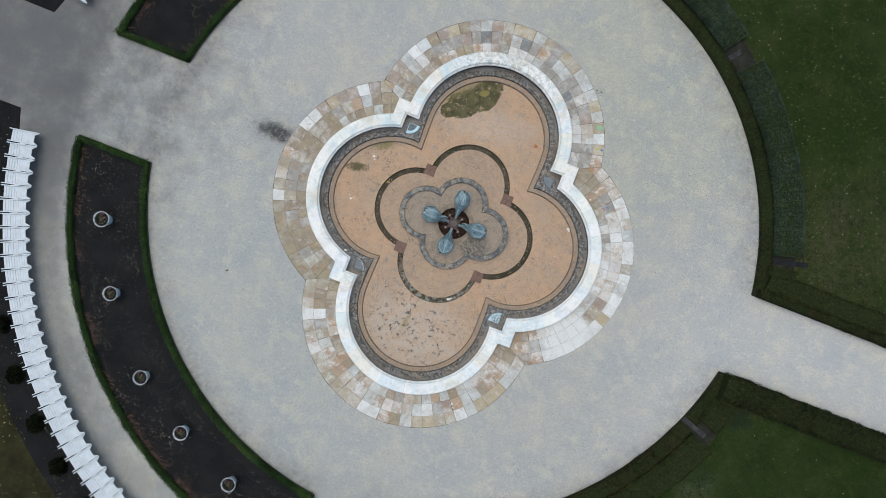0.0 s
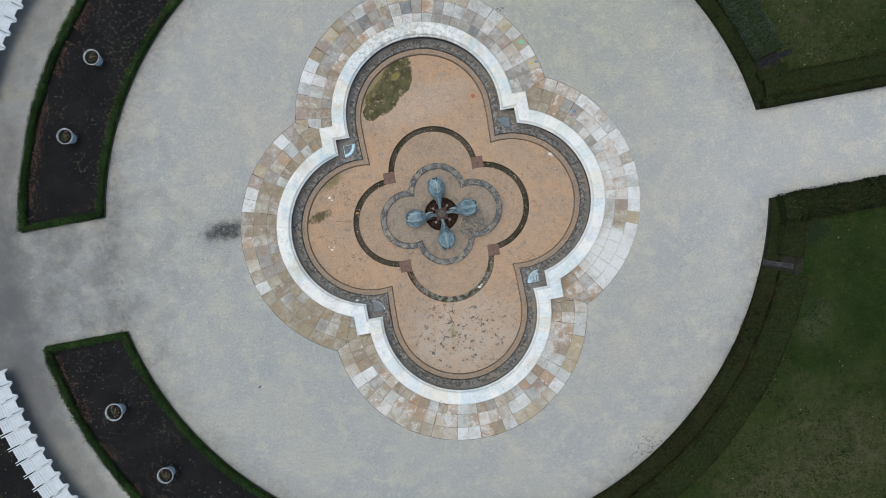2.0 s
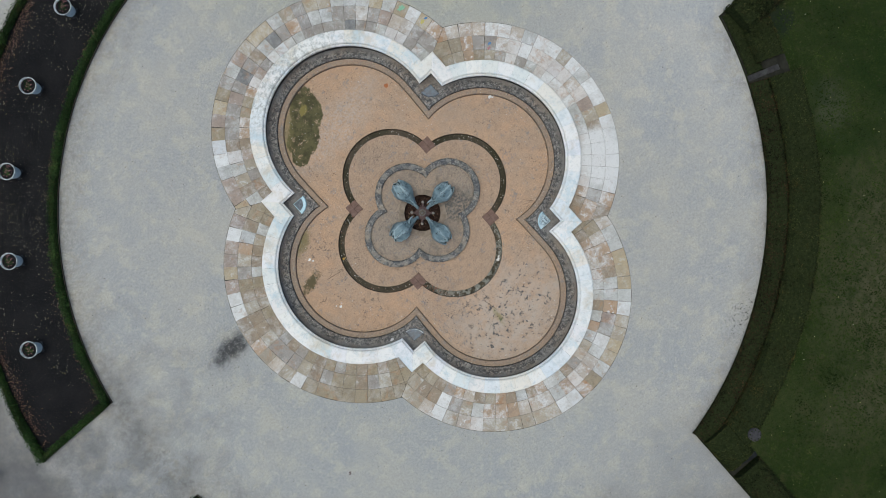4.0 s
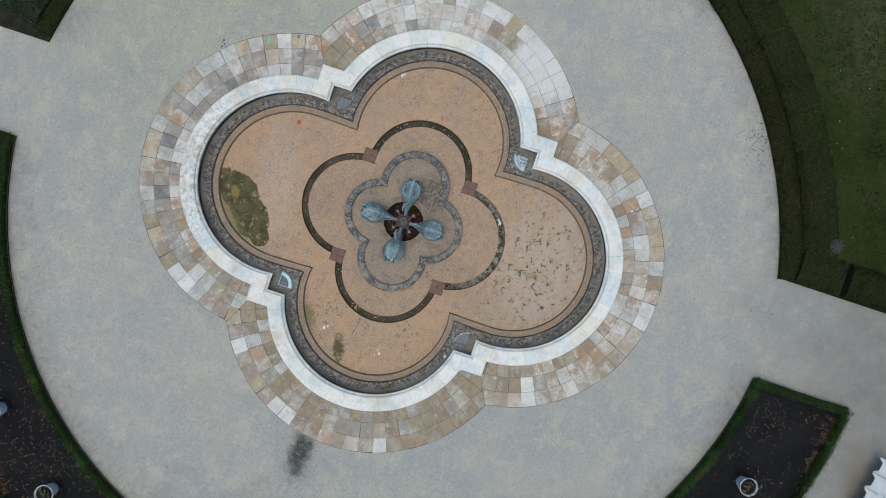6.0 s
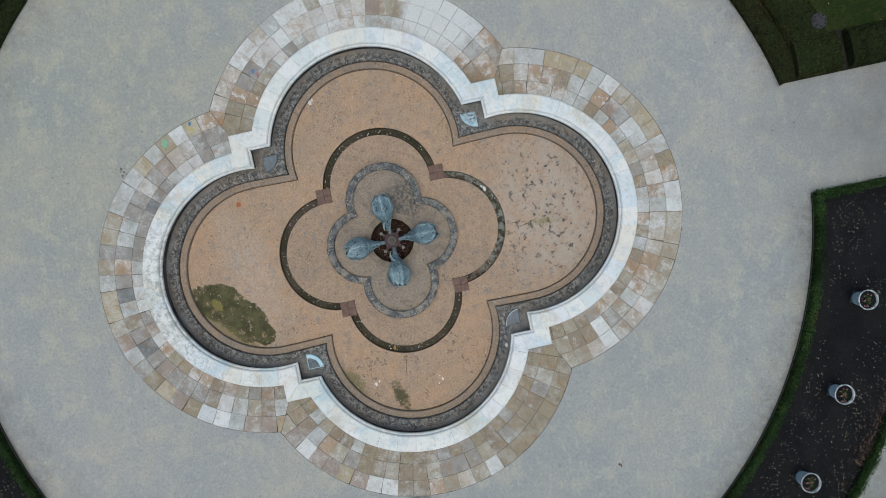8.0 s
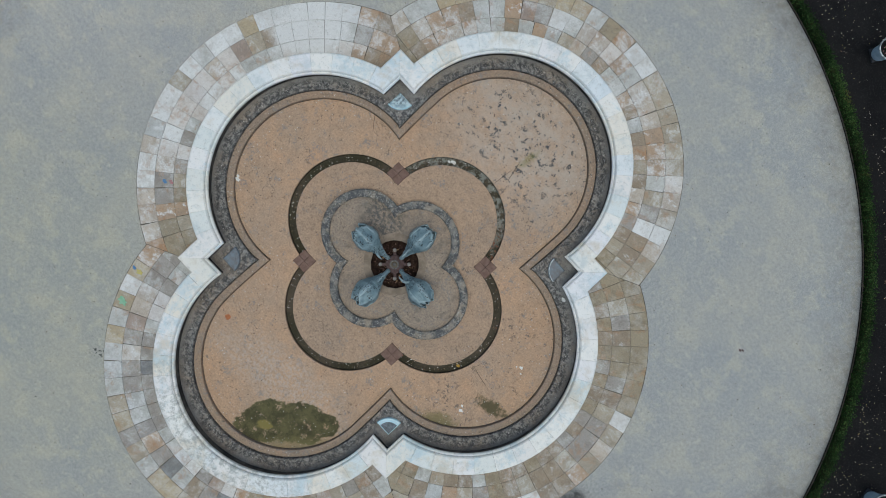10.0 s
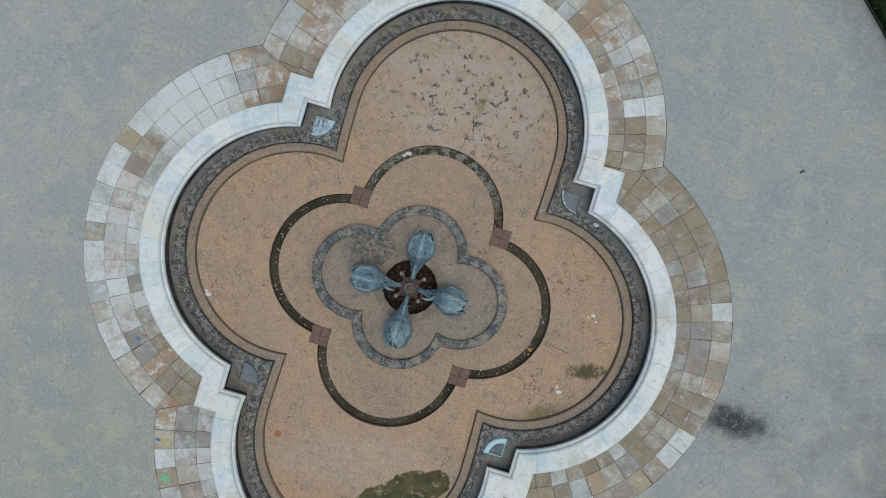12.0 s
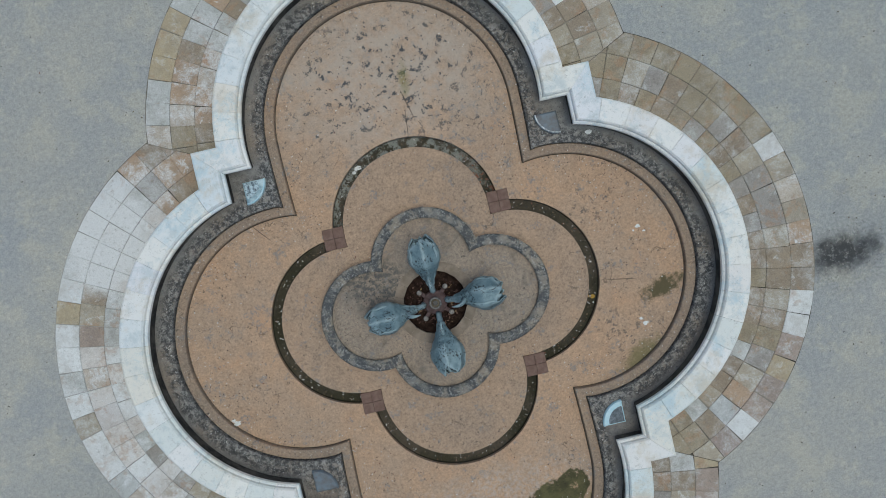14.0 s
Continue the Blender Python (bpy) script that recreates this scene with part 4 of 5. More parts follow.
def shrink(outline, by):
    """Moves a closed outline inwards."""
    n = len(outline)
    s = 1 if signed_area(outline) > 0 else -1
    out = []
    for i, p in enumerate(outline):
        a, b = outline[i - 1], outline[(i + 1) % n]
        d1, d2 = Vector((p[0] - a[0], p[1] - a[1])).normalized(), Vector((b[0] - p[0], b[1] - p[1])).normalized()
        n1, n2 = Vector((-d1.y, d1.x)) * s, Vector((-d2.y, d2.x)) * s
        m = (n1 + n2) / max(1.0 + n1.dot(n2), 0.35)
        out.append((p[0] + m.x * by, p[1] + m.y * by))
    return out


OUTER_R = 13.62
BEDS = {"nw": (-1.1, 1.85, -1, 1), "sw": (-1.09, -1.90, -1, -1)}
for q, (xe, ye, sx, sy) in BEDS.items():
    cx, cy, r = court_edge(q)
    inner = arc_between(cx, cy, r, xe, ye, sx, sy)
    outer = arc_between(0, 0, OUTER_R if q == "nw" else OUTER_R - 0.07, xe, ye, sx, sy)
    outline = inner + outer[::-1]
    if signed_area(outline) < 0:
        outline = outline[::-1]
    bed = tagged(slab("flower_bed", outline, -0.05, 0.03, M_SOIL), "curved flower bed of bare dark mulch", "flower bed", kind="structure")
    edge_in = shrink(outline, 0.014)
    n = len(outline)
    v = [(*p, z) for p, z in [(p, 0.055) for p in outline] + [(p, 0.055) for p in edge_in] + [(p, -0.02) for p in outline] + [(p, 0.0) for p in edge_in]]
    f = []
    for i in range(n):
        j = (i + 1) % n
        f += [(i, j, n + j, n + i), (2 * n + i, 2 * n + j, j, i), (n + i, n + j, 3 * n + j, 3 * n + i)]
    part("edging", mesh_of("edging", v, f), M_EDGE, bed, "thin dark metal edging")
    line = shrink(outline, 0.105)
    hedge(line + line[:1], 0.14, 0.20, M_BOX, "low clipped box hedge framing the flower bed", 0.024, 2500, shaggy=1.6)
    # petals and leaves on the mulch
    spots, brown = [], []
    while len(spots) < 1400 or len(brown) < 3000:
        a = math.atan2(sy, sx) + rng.uniform(-0.72, 0.72)
        rr = rng.uniform(11.2, 13.4)
        x, y = rr * math.cos(a), rr * math.sin(a)
        if x * sx < abs(xe) + 0.35 or y * sy < abs(ye) + 0.35:
            continue
        if len(spots) < 1400 and noise.noise((x * 1.1, y * 1.1, 3.3)) * 1.2 + 0.5 > rng.random():
            spots.append((x, y))
        margin = min((math.hypot(x - cx, y - cy) - r - 0.26) * 2.2, 13.32 - rr, (abs(y) - abs(ye) - 0.26) * 1.5)
        if len(brown) < 3000 and rng.random() < math.exp(-max(margin, 0) / 0.13) and noise.noise((x * 1.6, y * 1.6, 7.7)) > -0.12:
            brown.append((x, y))
    scatter("petal_litter", spots, 0.0135, M_LITTER, "pale petals strewn over the dark mulch", z=0.032)
    scatter("leaf_litter", brown, 0.017, M_BROWN, "reddish-brown dead leaves lying along the box hedge", z=0.032)

# lawns with wide low hedges
LAWNS = {"ne": (1.64, 1.47, 1, 1), "se": (1.77, -1.47, 1, -1)}
for q, (xe, ye, sx, sy) in LAWNS.items():
    cx, cy, r = court_edge(q)
    inner = arc_between(cx, cy, r, xe, ye, sx, sy)
    outline = [(60.0, ye)] + inner + [(xe, sy * 60.0), (60.0, sy * 60.0)]
    if signed_area(outline) < 0:
        outline = outline[::-1]
    tagged(slab("lawn", outline, -0.05, 0.025, M_GRASS), "dark green mown lawn with yellow flecks", "lawn", kind="structure")
    spots = []
    while len(spots) < 2600:
        x, y = rng.uniform(2, 22), sy * rng.uniform(1.6, 17)
        if math.hypot(x - cx, y - cy) > r + 1.3 and not (y * sy < 2.5) and rng.random() < (1.0 if q == "ne" else 0.4):
            spots.append((x, y))
        elif rng.random() < 0.0005:
            spots.append((x, y))
    scatter("fallen_leaves", spots if q == "ne" else spots[:300], 0.0175, M_YELLOW, "yellow and pale flecks fallen on the lawn", z=0.045)


def polar_line(cx, cy, r, a0, a1, n=40):
    return [(cx + r * math.cos(radians(a0 + (a1 - a0) * i / n)), cy + r * math.sin(radians(a0 + (a1 - a0) * i / n))) for i in range(n + 1)]


for q, (xe, ye, sx, sy) in LAWNS.items():
    cx, cy, r = court_edge(q)
    inner = arc_between(cx, cy, r + 0.01, xe + 0.01, ye + sy * 0.01, sx, sy)
    back = arc_between(cx, cy, r + 1.35, xe + 0.95, ye + sy * 0.95, sx, sy)
    inner = [(30.0, ye + sy * 0.01)] + inner + [(xe + 0.01, sy * 30.0)]
    back = [(30.0, ye + sy * 0.95)] + back + [(xe + 0.95, sy * 30.0)]
    k = len(inner)
    v = [(*p, 0.032) for p in inner] + [(*p, 0.032) for p in back] + [(*p, -0.04) for p in inner] + [(*p, -0.04) for p in back]
    f = []
    for i in range(k - 1):
        f += [(i, i + 1, k + i + 1, k + i), (2 * k + i, 2 * k + i + 1, i + 1, i), (k + i, k + i + 1, 3 * k + i + 1, 3 * k + i)]
    if sy > 0:
        f = [q[::-1] for q in f]
    tagged(part("hedge_bed", mesh_of("hedge_bed", v, f), M_EARTH), "dark mossy earth bed under the clipped hedges", "flower bed", kind="structure")

# north-east: a strip of groundcover, then the hedge in three lengths
hedge(polar_line(0, 0, 11.20, 9.0, 80.5), 0.52, 0.10, M_IVY, "strip of dark low groundcover along the court", 0.026, 900, name="groundcover", category="groundcover", shaggy=1.4)
hedge(polar_line(0, 0, 11.93, 15.6, 49.2), 1.10, 0.36, M_HEDGE, "wide low clipped hedge beside the lawn", 0.028, 2200, shaggy=0.5)
hedge(polar_line(0, 0, 11.93, 54.0, 80), 1.10, 0.36, M_HEDGE, "wide low clipped hedge beside the lawn", 0.028, 2200, shaggy=0.5)
hedge([(11.55, 2.42), (11.50, 2.74)], 1.10, 0.28, M_OLIVE, "short clipped hedge between path and slab", 0.024, 1000)
hedge([(10.98, 1.62), (24.0, 1.62)], 0.26, 0.34, M_IVY, "low dark hedge along the straight path", 0.026, 1000, shaggy=1.4)
hedge([(11.15, 2.16), (24.0, 2.16)], 0.80, 0.26, M_OLIVE, "clipped hedge along the straight path", 0.024, 1000, shaggy=0.5)
# south-east
hedge(polar_line(-0.79, 1.02, 11.77 + 0.30, -23.3, -77.5), 0.62, 0.16, M_DRY, "strip of dry dark groundcover along the court", 0.030, 900, name="groundcover", category="groundcover", shaggy=1.6)
hedge(polar_line(-0.79, 1.02, 11.77 + 0.30, -12.6, -21.9, 12), 0.50, 0.12, M_IVY, "strip of dark low groundcover along the court", 0.026, 900, name="groundcover", category="groundcover", shaggy=1.4)
hedge(polar_line(-0.79, 1.02, 11.77 + 1.07, -23.4, -75.5), 1.02, 0.30, M_OLIVE, "wide low clipped hedge beside the lawn", 0.026, 1000, shaggy=0.5)
hedge([(10.92, -1.90), (24.0, -1.90)], 0.96, 0.55, M_IVY, "dark ragged hedge along the straight path", 0.034, 900, shaggy=1.6)
hedge([(11.36, -2.35), (10.98, -3.44)], 0.95, 0.28, M_OLIVE, "short clipped hedge between path and gap", 0.026, 1000)
hedge([(2.28, -10.85), (2.28, -11.96)], 1.00, 0.34, M_OLIVE, "short clipped hedge before a dark gap", 0.026, 1000, shaggy=0.6)
hedge([(2.28, -12.28), (2.28, -24.0)], 1.00, 0.34, M_IVY, "clipped hedge along the straight path", 0.026, 1000, shaggy=0.6)
# the last, south one is a strip put in for deep shade between hedges
for x, y, turn, w in ((10.60, -3.66, -19, 1.02), (11.50, 2.98, 14, 1.75), (7.05, 9.10, 53, 0.95), (2.38, -12.12, -14, 0.84)):
    grey = y < 0 < x - 5 or y > 5
    bm = bmesh.new()
    box(bm, -w / 2, w / 2, -0.09, 0.09, 0.0, 0.03, 0.008)
    ob = tagged(part("stepping_slab", bm, M_SLAB_GREY if grey else M_SLAB_AND_SHADE), "dusty grey slab lying in a hedge gap" if grey else "dark worn slab lying in a hedge gap; the south one painted shade", "slab")
    ob.matrix_basis = pose(x, y, 0.02, 0, 0, turn)

# grass blades over the parts of the lawns beside the court
M_BLADE = leaf_material("grass_blades", (0.020, 0.036, 0.009), (0.030, 0.048, 0.013), (0.044, 0.056, 0.022), (0.075, 0.067, 0.040), 0.25, 0.12)
for sy, rx, ry, rr in ((1, 0.0, 0.0, 12.4), (-1, -0.79, 1.02, 13.1)):
    places = []
    while len(places) < 34000:
        x, y = rng.uniform(3.0, 19.0), sy * rng.uniform(2.4, 15.5)
        if math.hypot(x - rx, y - ry) > rr and math.hypot(x, y) < 20 and 0.72 + 0.8 * noise.noise((x * 0.9, y * 0.9, 2.2)) > rng.random():
            places.append((x, y, 0.045))
    tagged(part("grass", leaves("grass", places, 0.036, rng, 0.35), M_BLADE), "short grass blades on the lawn", "grass", kind="stuff")

# drain lid in the lawn
lid = tagged(empty("drain_lid", pose(3.08, -11.62, 0.25)), "round grey iron drain lid with small holes", "drain lid")
part("plate", mesh_of("plate", *lathe([(0.0, 0.06), (0.15, 0.055), (0.19, 0.04), (0.205, 0.02), (0.205, -0.24)], 28)), M_LID, lid)
for i in range(8):
    a = TAU * i / 8
    part("hole", mesh_of("hole", [(x + 0.15 * math.cos(a), y + 0.15 * math.sin(a), z) for x, y, z in lathe([(0.0, 0.0585), (0.022, 0.0585)], 10)[0]], lathe([(0.0, 0.0), (0.02, 0.0)], 10)[1]), M_TWIG, lid)

# outer mulch and grass behind the seats
for sy, near in ((-1, 15.62), (1, 15.78)):
    inner = arc_between(0, 0, near, -1.1, sy * 2.3, -1, sy)
    inner[0 if abs(inner[0][0]) > abs(inner[-1][0]) else -1] = (-near - 0.06, sy * 1.78)
    outer = arc_between(0, 0, 16.9, -1.1, sy * 1.79, -1, sy)
    tagged(slab("mulch_border", inner + outer[::-1], -0.05, 0.03, M_SOIL), "dark mulch border behind the white seats", "flower bed", kind="structure")
    outline = outer + [(-1.1, sy * 60), (-60, sy * 60), (-60, sy * 1.79)]
    tagged(slab("lawn", outline, -0.05, 0.028, M_DARK_LAWN), "dark mossy lawn behind the border", "lawn", kind="structure")
spots = []
while len(spots) < 1000:
    a, rr = radians(rng.uniform(-172, -112)), rng.uniform(15.7, 19.5)
    if rng.random() > 0.35 + 1.6 * noise.noise((rr * math.cos(a) * 0.8, rr * math.sin(a) * 0.8, 2.2)):
        continue
    spots.append((rr * math.cos(a), rr * math.sin(a)))
scatter("fallen_leaves", spots, 0.017, M_YELLOW, "yellow leaves scattered over the mulch", z=0.035)

# ---- round dark shrubs ----


def shrub(x, y, r):
    thing = tagged(empty("shrub", pose(x, y, 0.02)), "small dark rounded shrub in the mulch", "shrub", group="shrubs behind the seats")
    coat = []
    for _ in range(700):
        a, u = rng.uniform(0, TAU), rng.uniform(0.0, 1.0)
        rr = r * (1 + 0.25 * noise.noise((math.cos(a) * 2 + x, math.sin(a) * 2 + y, u * 2))) * rng.uniform(0.75, 1.05)
        s = math.sqrt(max(0.0, 1 - u * u))
        coat.append((rr * s * math.cos(a), rr * s * math.sin(a), 0.05 + rr * u * 0.9))
    part("foliage", leaves("foliage", coat, 0.045, rng), M_SHRUB, thing)
    v, f = lathe([(0.02, 0.0), (0.025, 0.08), (0.6 * r, 0.15), (0.7 * r, 0.45 * r), (0.45 * r, 0.75 * r), (0.01, 0.85 * r)], 14)
    part("shrub_body", mesh_of("shrub_body", v, f), M_TWIG, thing)


for a in (-121, -127, -133, -139.5, -146):
    shrub(16.2 * math.cos(radians(a)), 16.2 * math.sin(radians(a)), 0.30)

# ---- flower pots ----


def flower_pot():
    pot = tagged(empty("flower_pot"), "pale blue round flower pot with pink and green plants", "flower pot", group="pots in the flower beds")
    bm = bmesh.new()
    box(bm, -0.185, 0.185, -0.185, 0.185, 0.02, 0.07, 0.008)
    part("plinth", bm, M_PLINTH, pot, "square dusty grey plinth")
    v, f = lathe([(0.17, 0.065), (0.185, 0.09), (0.20, 0.13), (0.215, 0.28), (0.245, 0.42), (0.266, 0.50), (0.272, 0.52)], 36)
    part("body", mesh_of("body", v, f, True), M_POT, pot)
    v, f = lathe([(0.272, 0.515), (0.296, 0.525), (0.300, 0.555), (0.295, 0.578), (0.278, 0.58), (0.269, 0.565), (0.262, 0.48)], 36)
    part("rim", mesh_of("rim", v, f, True), M_RIM, pot, "chalky worn rim")
    v, f = lathe([(0.266, 0.50), (0.15, 0.515), (0.001, 0.52)], 24)
    part("earth", mesh_of("earth", v, f), M_SOIL, pot)
    places = []
    for _ in range(10):
        a, rr = rng.uniform(0, TAU), 0.13 * math.sqrt(rng.random())
        places += [(rr * math.cos(a) + rng.gauss(0, 0.03), rr * math.sin(a) + rng.gauss(0, 0.03), 0.535 + rng.uniform(0, 0.06)) for _ in range(7)]
    tagged(part("seedling", leaves("seedling", places, 0.038, rng), M_BOX, pot, "small green seedlings"), kind="stuff")
    places = [(0.15 * rng.gauss(0, 0.7), 0.15 * rng.gauss(0, 0.7), 0.545 + rng.uniform(0, 0.05)) for _ in range(34)]
    tagged(part("blossom", leaves("blossom", [(x, y, z) for x, y, z in places if math.hypot(x, y) < 0.24], 0.030, rng), M_PINK, pot, "small pink flowers"), kind="stuff")
    return pot


M_PINK = litter_material("pink_petals", [(0.0, (0.26, 0.11, 0.12)), (0.6, (0.40, 0.21, 0.22)), (1.0, (0.17, 0.08, 0.05))])
first = flower_pot()
POTS = [(-159.1, 12.15), (-146.9, 12.11), (-132.3, 12.07), (-121.05, 11.91), (-109.4, 11.94), (158.1, 12.2), (145.6, 12.17), (133.2, 12.2), (121.0, 12.1), (109.0, 12.1)]
for i, (a, r) in enumerate(POTS):
    m = pose(r * math.cos(radians(a)), r * math.sin(radians(a)), 0.01, 0, 0, a + rng.uniform(-15, 15)) @ Matrix.Scale(0.92, 4)
    if i == 0:
        first.matrix_basis = m
    else:
        copy_thing(first, m)

# ---- white seats in a row behind the beds ----


def white_chair():
    """A slatted garden chair; its front looks along -x, towards the court when turned."""
    chair = tagged(empty("garden_chair"), "white-painted slatted wooden garden chair with flat arms", "chair", group="row of white chairs")
    W = 0.385
    for i in range(9):
        x = -0.31 + i * 0.086
        z = 0.40 - 0.004 * i if i < 5 else 0.384 + 0.006 * (i - 4)
        bm = bmesh.new()
        box(bm, x, x + 0.0832, -W / 2, W / 2, z, z + 0.022, 0.004)
        part("slat", bm, M_WHITE, chair)
    for s in (-1, 1):
        y = s * (W / 2 + 0.0165)
        bm = bmesh.new()
        box(bm, -0.49, 0.55, y - 0.0165, y + 0.0165, 0.462, 0.485, 0.004)
        part("arm", bm, M_WHITE, chair)
        for x in (-0.10, 0.33):
            bm = bmesh.new()
            box(bm, x, x + 0.05, y - 0.014, y + 0.014, 0.02, 0.463, 0.005)
            part("leg", bm, M_WHITE, chair)
        bm = bmesh.new()
        box(bm, -0.33, 0.36, y - 0.012, y + 0.012, 0.31, 0.352, 0.004)
        part("rail", bm, M_WHITE, chair)
        # the curved knee under the front of each arm
        knee = [(-0.45, 0.0)] + [(-0.45 + 0.145 * (1 - math.cos(u * math.pi / 12)), -s * 0.085 * (1 - math.sin((6 - u) * math.pi / 12))) for u in range(1, 7)] + [(-0.305, 0.0)]
        pts = [(px, y - s * 0.012 + py) for px, py in knee]
        if signed_area(pts) < 0:
            pts = pts[::-1]
        part("bracket", mesh_of("bracket", *prism(pts, 0.40, 0.43, 0.003)), M_WHITE, chair)
    bm = bmesh.new()
    box(bm, -0.09, 0.09, W / 2 + 0.020, W / 2 + 0.085, 0.4855, 0.494, 0.003)
    part("link", bm, M_WHITE, chair, "flat white strip joining two chairs")
    return chair


chair = white_chair()
made = 0
for start, sign, reach in ((-170.75, 1, 15.10), (170.7, -1, 15.27)):
    for i in range(40):
        a = start + sign * (0.908 + i * 1.816)
        m = pose(reach * math.cos(radians(a)), reach * math.sin(radians(a)), 0.0, 0, 0, a)
        if made == 0:
            chair.matrix_basis = m
        else:
            copy_thing(chair, m)
        made += 1

# ---- the bronze flowers and the nozzle at the centre ----


def eased(table, s):
    """A smooth value from (place, value) pairs."""
    for (s0, v0), (s1, v1) in zip(table, table[1:]):
        if s <= s1:
            u = (s - s0) / (s1 - s0)
            u = u * u * (3 - 2 * u)
            return v0 + (v1 - v0) * u
    return table[-1][1]


GIRTH = [(0.0, 0.056), (0.10, 0.056), (0.20, 0.072), (0.34, 0.130), (0.48, 0.205), (0.62, 0.268), (0.72, 0.274), (0.88, 0.226), (1.08, 0.140)]


def bloom_axis(s):
    return Vector((0.245 + 0.89 * s, 0, -0.16 + 0.42 * max(s, 0.0) ** 0.75))


def petal_sheet(middle, half, inset, length, seed):
    """One petal wrapped round the bloom's axis: pointed tip, keel along the middle, lips curled outwards."""
    rows, cols = 22, 15
    verts, faces = [], []
    for j in range(rows):
        for i in range(cols):
            v = -1 + 2 * i / (cols - 1)
            tip = length * (1 - 0.15 * abs(v) ** 1.4) + 0.018 * noise.noise((v * 2.2, seed * 3.7, 1.0))
            s = 0.12 + (tip - 0.12) * j / (rows - 1)
            c = bloom_axis(s)
            t = (bloom_axis(s + 0.02) - bloom_axis(s - 0.02)).normalized()
            side = Vector((0, 1, 0))
            up = t.cross(side)
            late = max(0.0, (s - 0.62) / 0.4)
            a = middle + half * v * (1 - 0.10 * late ** 2)
            keel = 0.024 * math.exp(-(v / 0.09) ** 2) * min(1.0, s * 2) - 0.020 * math.exp(-((abs(v) - 0.40) / 0.2) ** 2) * min(1.0, late * 1.6 + 0.2)
            curl = 0.055 * late ** 2 * abs(v) ** 3 - 0.020 * late ** 3 * (1 - v * v)
            dent = 0.007 * noise.noise((a * 1.6, s * 5.0, seed))
            r = eased(GIRTH, s) - inset + keel + curl + dent
            verts.append(c + side * r * math.sin(a) + up * r * 0.94 * math.cos(a))
    for j in range(rows - 1):
        for i in range(cols - 1):
            o = j * cols + i
            faces.append((o, o + 1, o + cols + 1, o + cols))
    return mesh_of("petal", verts, faces, True)


def tube(name, centres, radii, n=12):
    """A tapered round rod along a line of centres, its ends closed."""
    v, f = [], []
    k = len(centres)
    for j, c in enumerate(centres):
        t = (centres[min(j + 1, k - 1)] - centres[max(j - 1, 0)]).normalized()
        a = t.cross(Vector((0.13, 0.31, 1.0))).normalized()
        b = t.cross(a)
        v += [c + a * radii[j] * math.cos(TAU * i / n) + b * radii[j] * math.sin(TAU * i / n) for i in range(n)]
    for j in range(k - 1):
        for i in range(n):
            i2 = (i + 1) % n
            f.append((j * n + i, j * n + i2, (j + 1) * n + i2, (j + 1) * n + i))
    f += [tuple(range(n))[::-1], tuple(range((k - 1) * n, k * n))]
    return mesh_of(name, v, f, True)


def flower_sculpture(turn, roll, lean, hook):
    """A bloom on a bent stem; roll turns the petals round its axis, lean and hook shape the tendril on its neck."""
    thing = tagged(empty("flower_sculpture", pose(0, 0, 0, 0, 0, turn)), "verdigris bronze tulip bloom leaning outwards over the basin", "sculpture", group="four bronze blooms round the nozzle")
    for i in range(3):
        outer = part("petal", petal_sheet(radians(roll + 120 * i), radians(74), 0.0, 1.06 - 0.03 * (i == 1), i + roll * 0.01), M_BRONZE, thing)
        inner = part("petal", petal_sheet(radians(roll + 60 + 120 * i), radians(48), 0.042, 1.02, i + 5 + roll * 0.01), M_BRONZE, thing)
        for sheet in (outer, inner):
            thick = sheet.modifiers.new("thickness", "SOLIDIFY")
            thick.thickness, thick.offset = 0.013, -1.0
    line = [bloom_axis(s) for s in (0.34, 0.24, 0.12, 0.0)] + [Vector((0.222, 0, -0.19)), Vector((0.212, 0, -0.26)), Vector((0.212, 0, -0.41))]
    part("stem", tube("stem", line, [0.085, 0.068, 0.054, 0.050, 0.050, 0.050, 0.054], 16), M_BRONZE, thing)
    line = []
    for j in range(11):
        u = j / 10
        line.append(Vector((0.53 - 0.26 * u + 0.03 * hook * math.sin(math.pi * u), lean * u ** 1.5 - 0.05 * hook * math.sin(math.pi * u) * (1 if lean < 0 else -1), 0.13 + 0.19 * math.sin(2.2 * u))))
    part("tendril", tube("tendril", line, [0.026 + 0.008 * math.sin(math.pi * j / 10) - 0.020 * (j / 10) ** 3 for j in range(11)], 10), M_BRONZE, thing, "thin curled leaf with a pale tip")
    return thing


for turn, roll, lean, hook in ((2, 0, 0.08, 0.8), (92, 45, 0.02, 0.0), (181, 20, -0.08, 1.0), (270, 0, 0.0, 0.1)):
    flower_sculpture(turn, roll, lean, hook)

nozzle = tagged(empty("fountain_nozzle", pose(0, 0, -0.4)), "rusty iron fountain nozzle with four small lamps", "nozzle")
v, f = lathe([(0.23, 0.0), (0.23, 0.10), (0.205, 0.125), (0.09, 0.14), (0.085, 0.24), (0.07, 0.25)], 8)
part("manifold", mesh_of("manifold", v, f), M_RUST, nozzle)
v, f = lathe([(0.088, 0.22), (0.108, 0.245), (0.110, 0.275), (0.098, 0.287), (0.078, 0.285), (0.070, 0.25)], 28)
part("ring", mesh_of("ring", v, f), M_CHROME, nozzle, "dull steel ring")
part("cup", mesh_of("cup", *lathe([(0.075, 0.255), (0.03, 0.25), (0.001, 0.25)], 24)), M_GRIME, nozzle, "black cup inside the ring")
v, f = lathe([(0.040, 0.25), (0.038, 0.285), (0.030, 0.29), (0.016, 0.286), (0.014, 0.27), (0.001, 0.265)], 24)
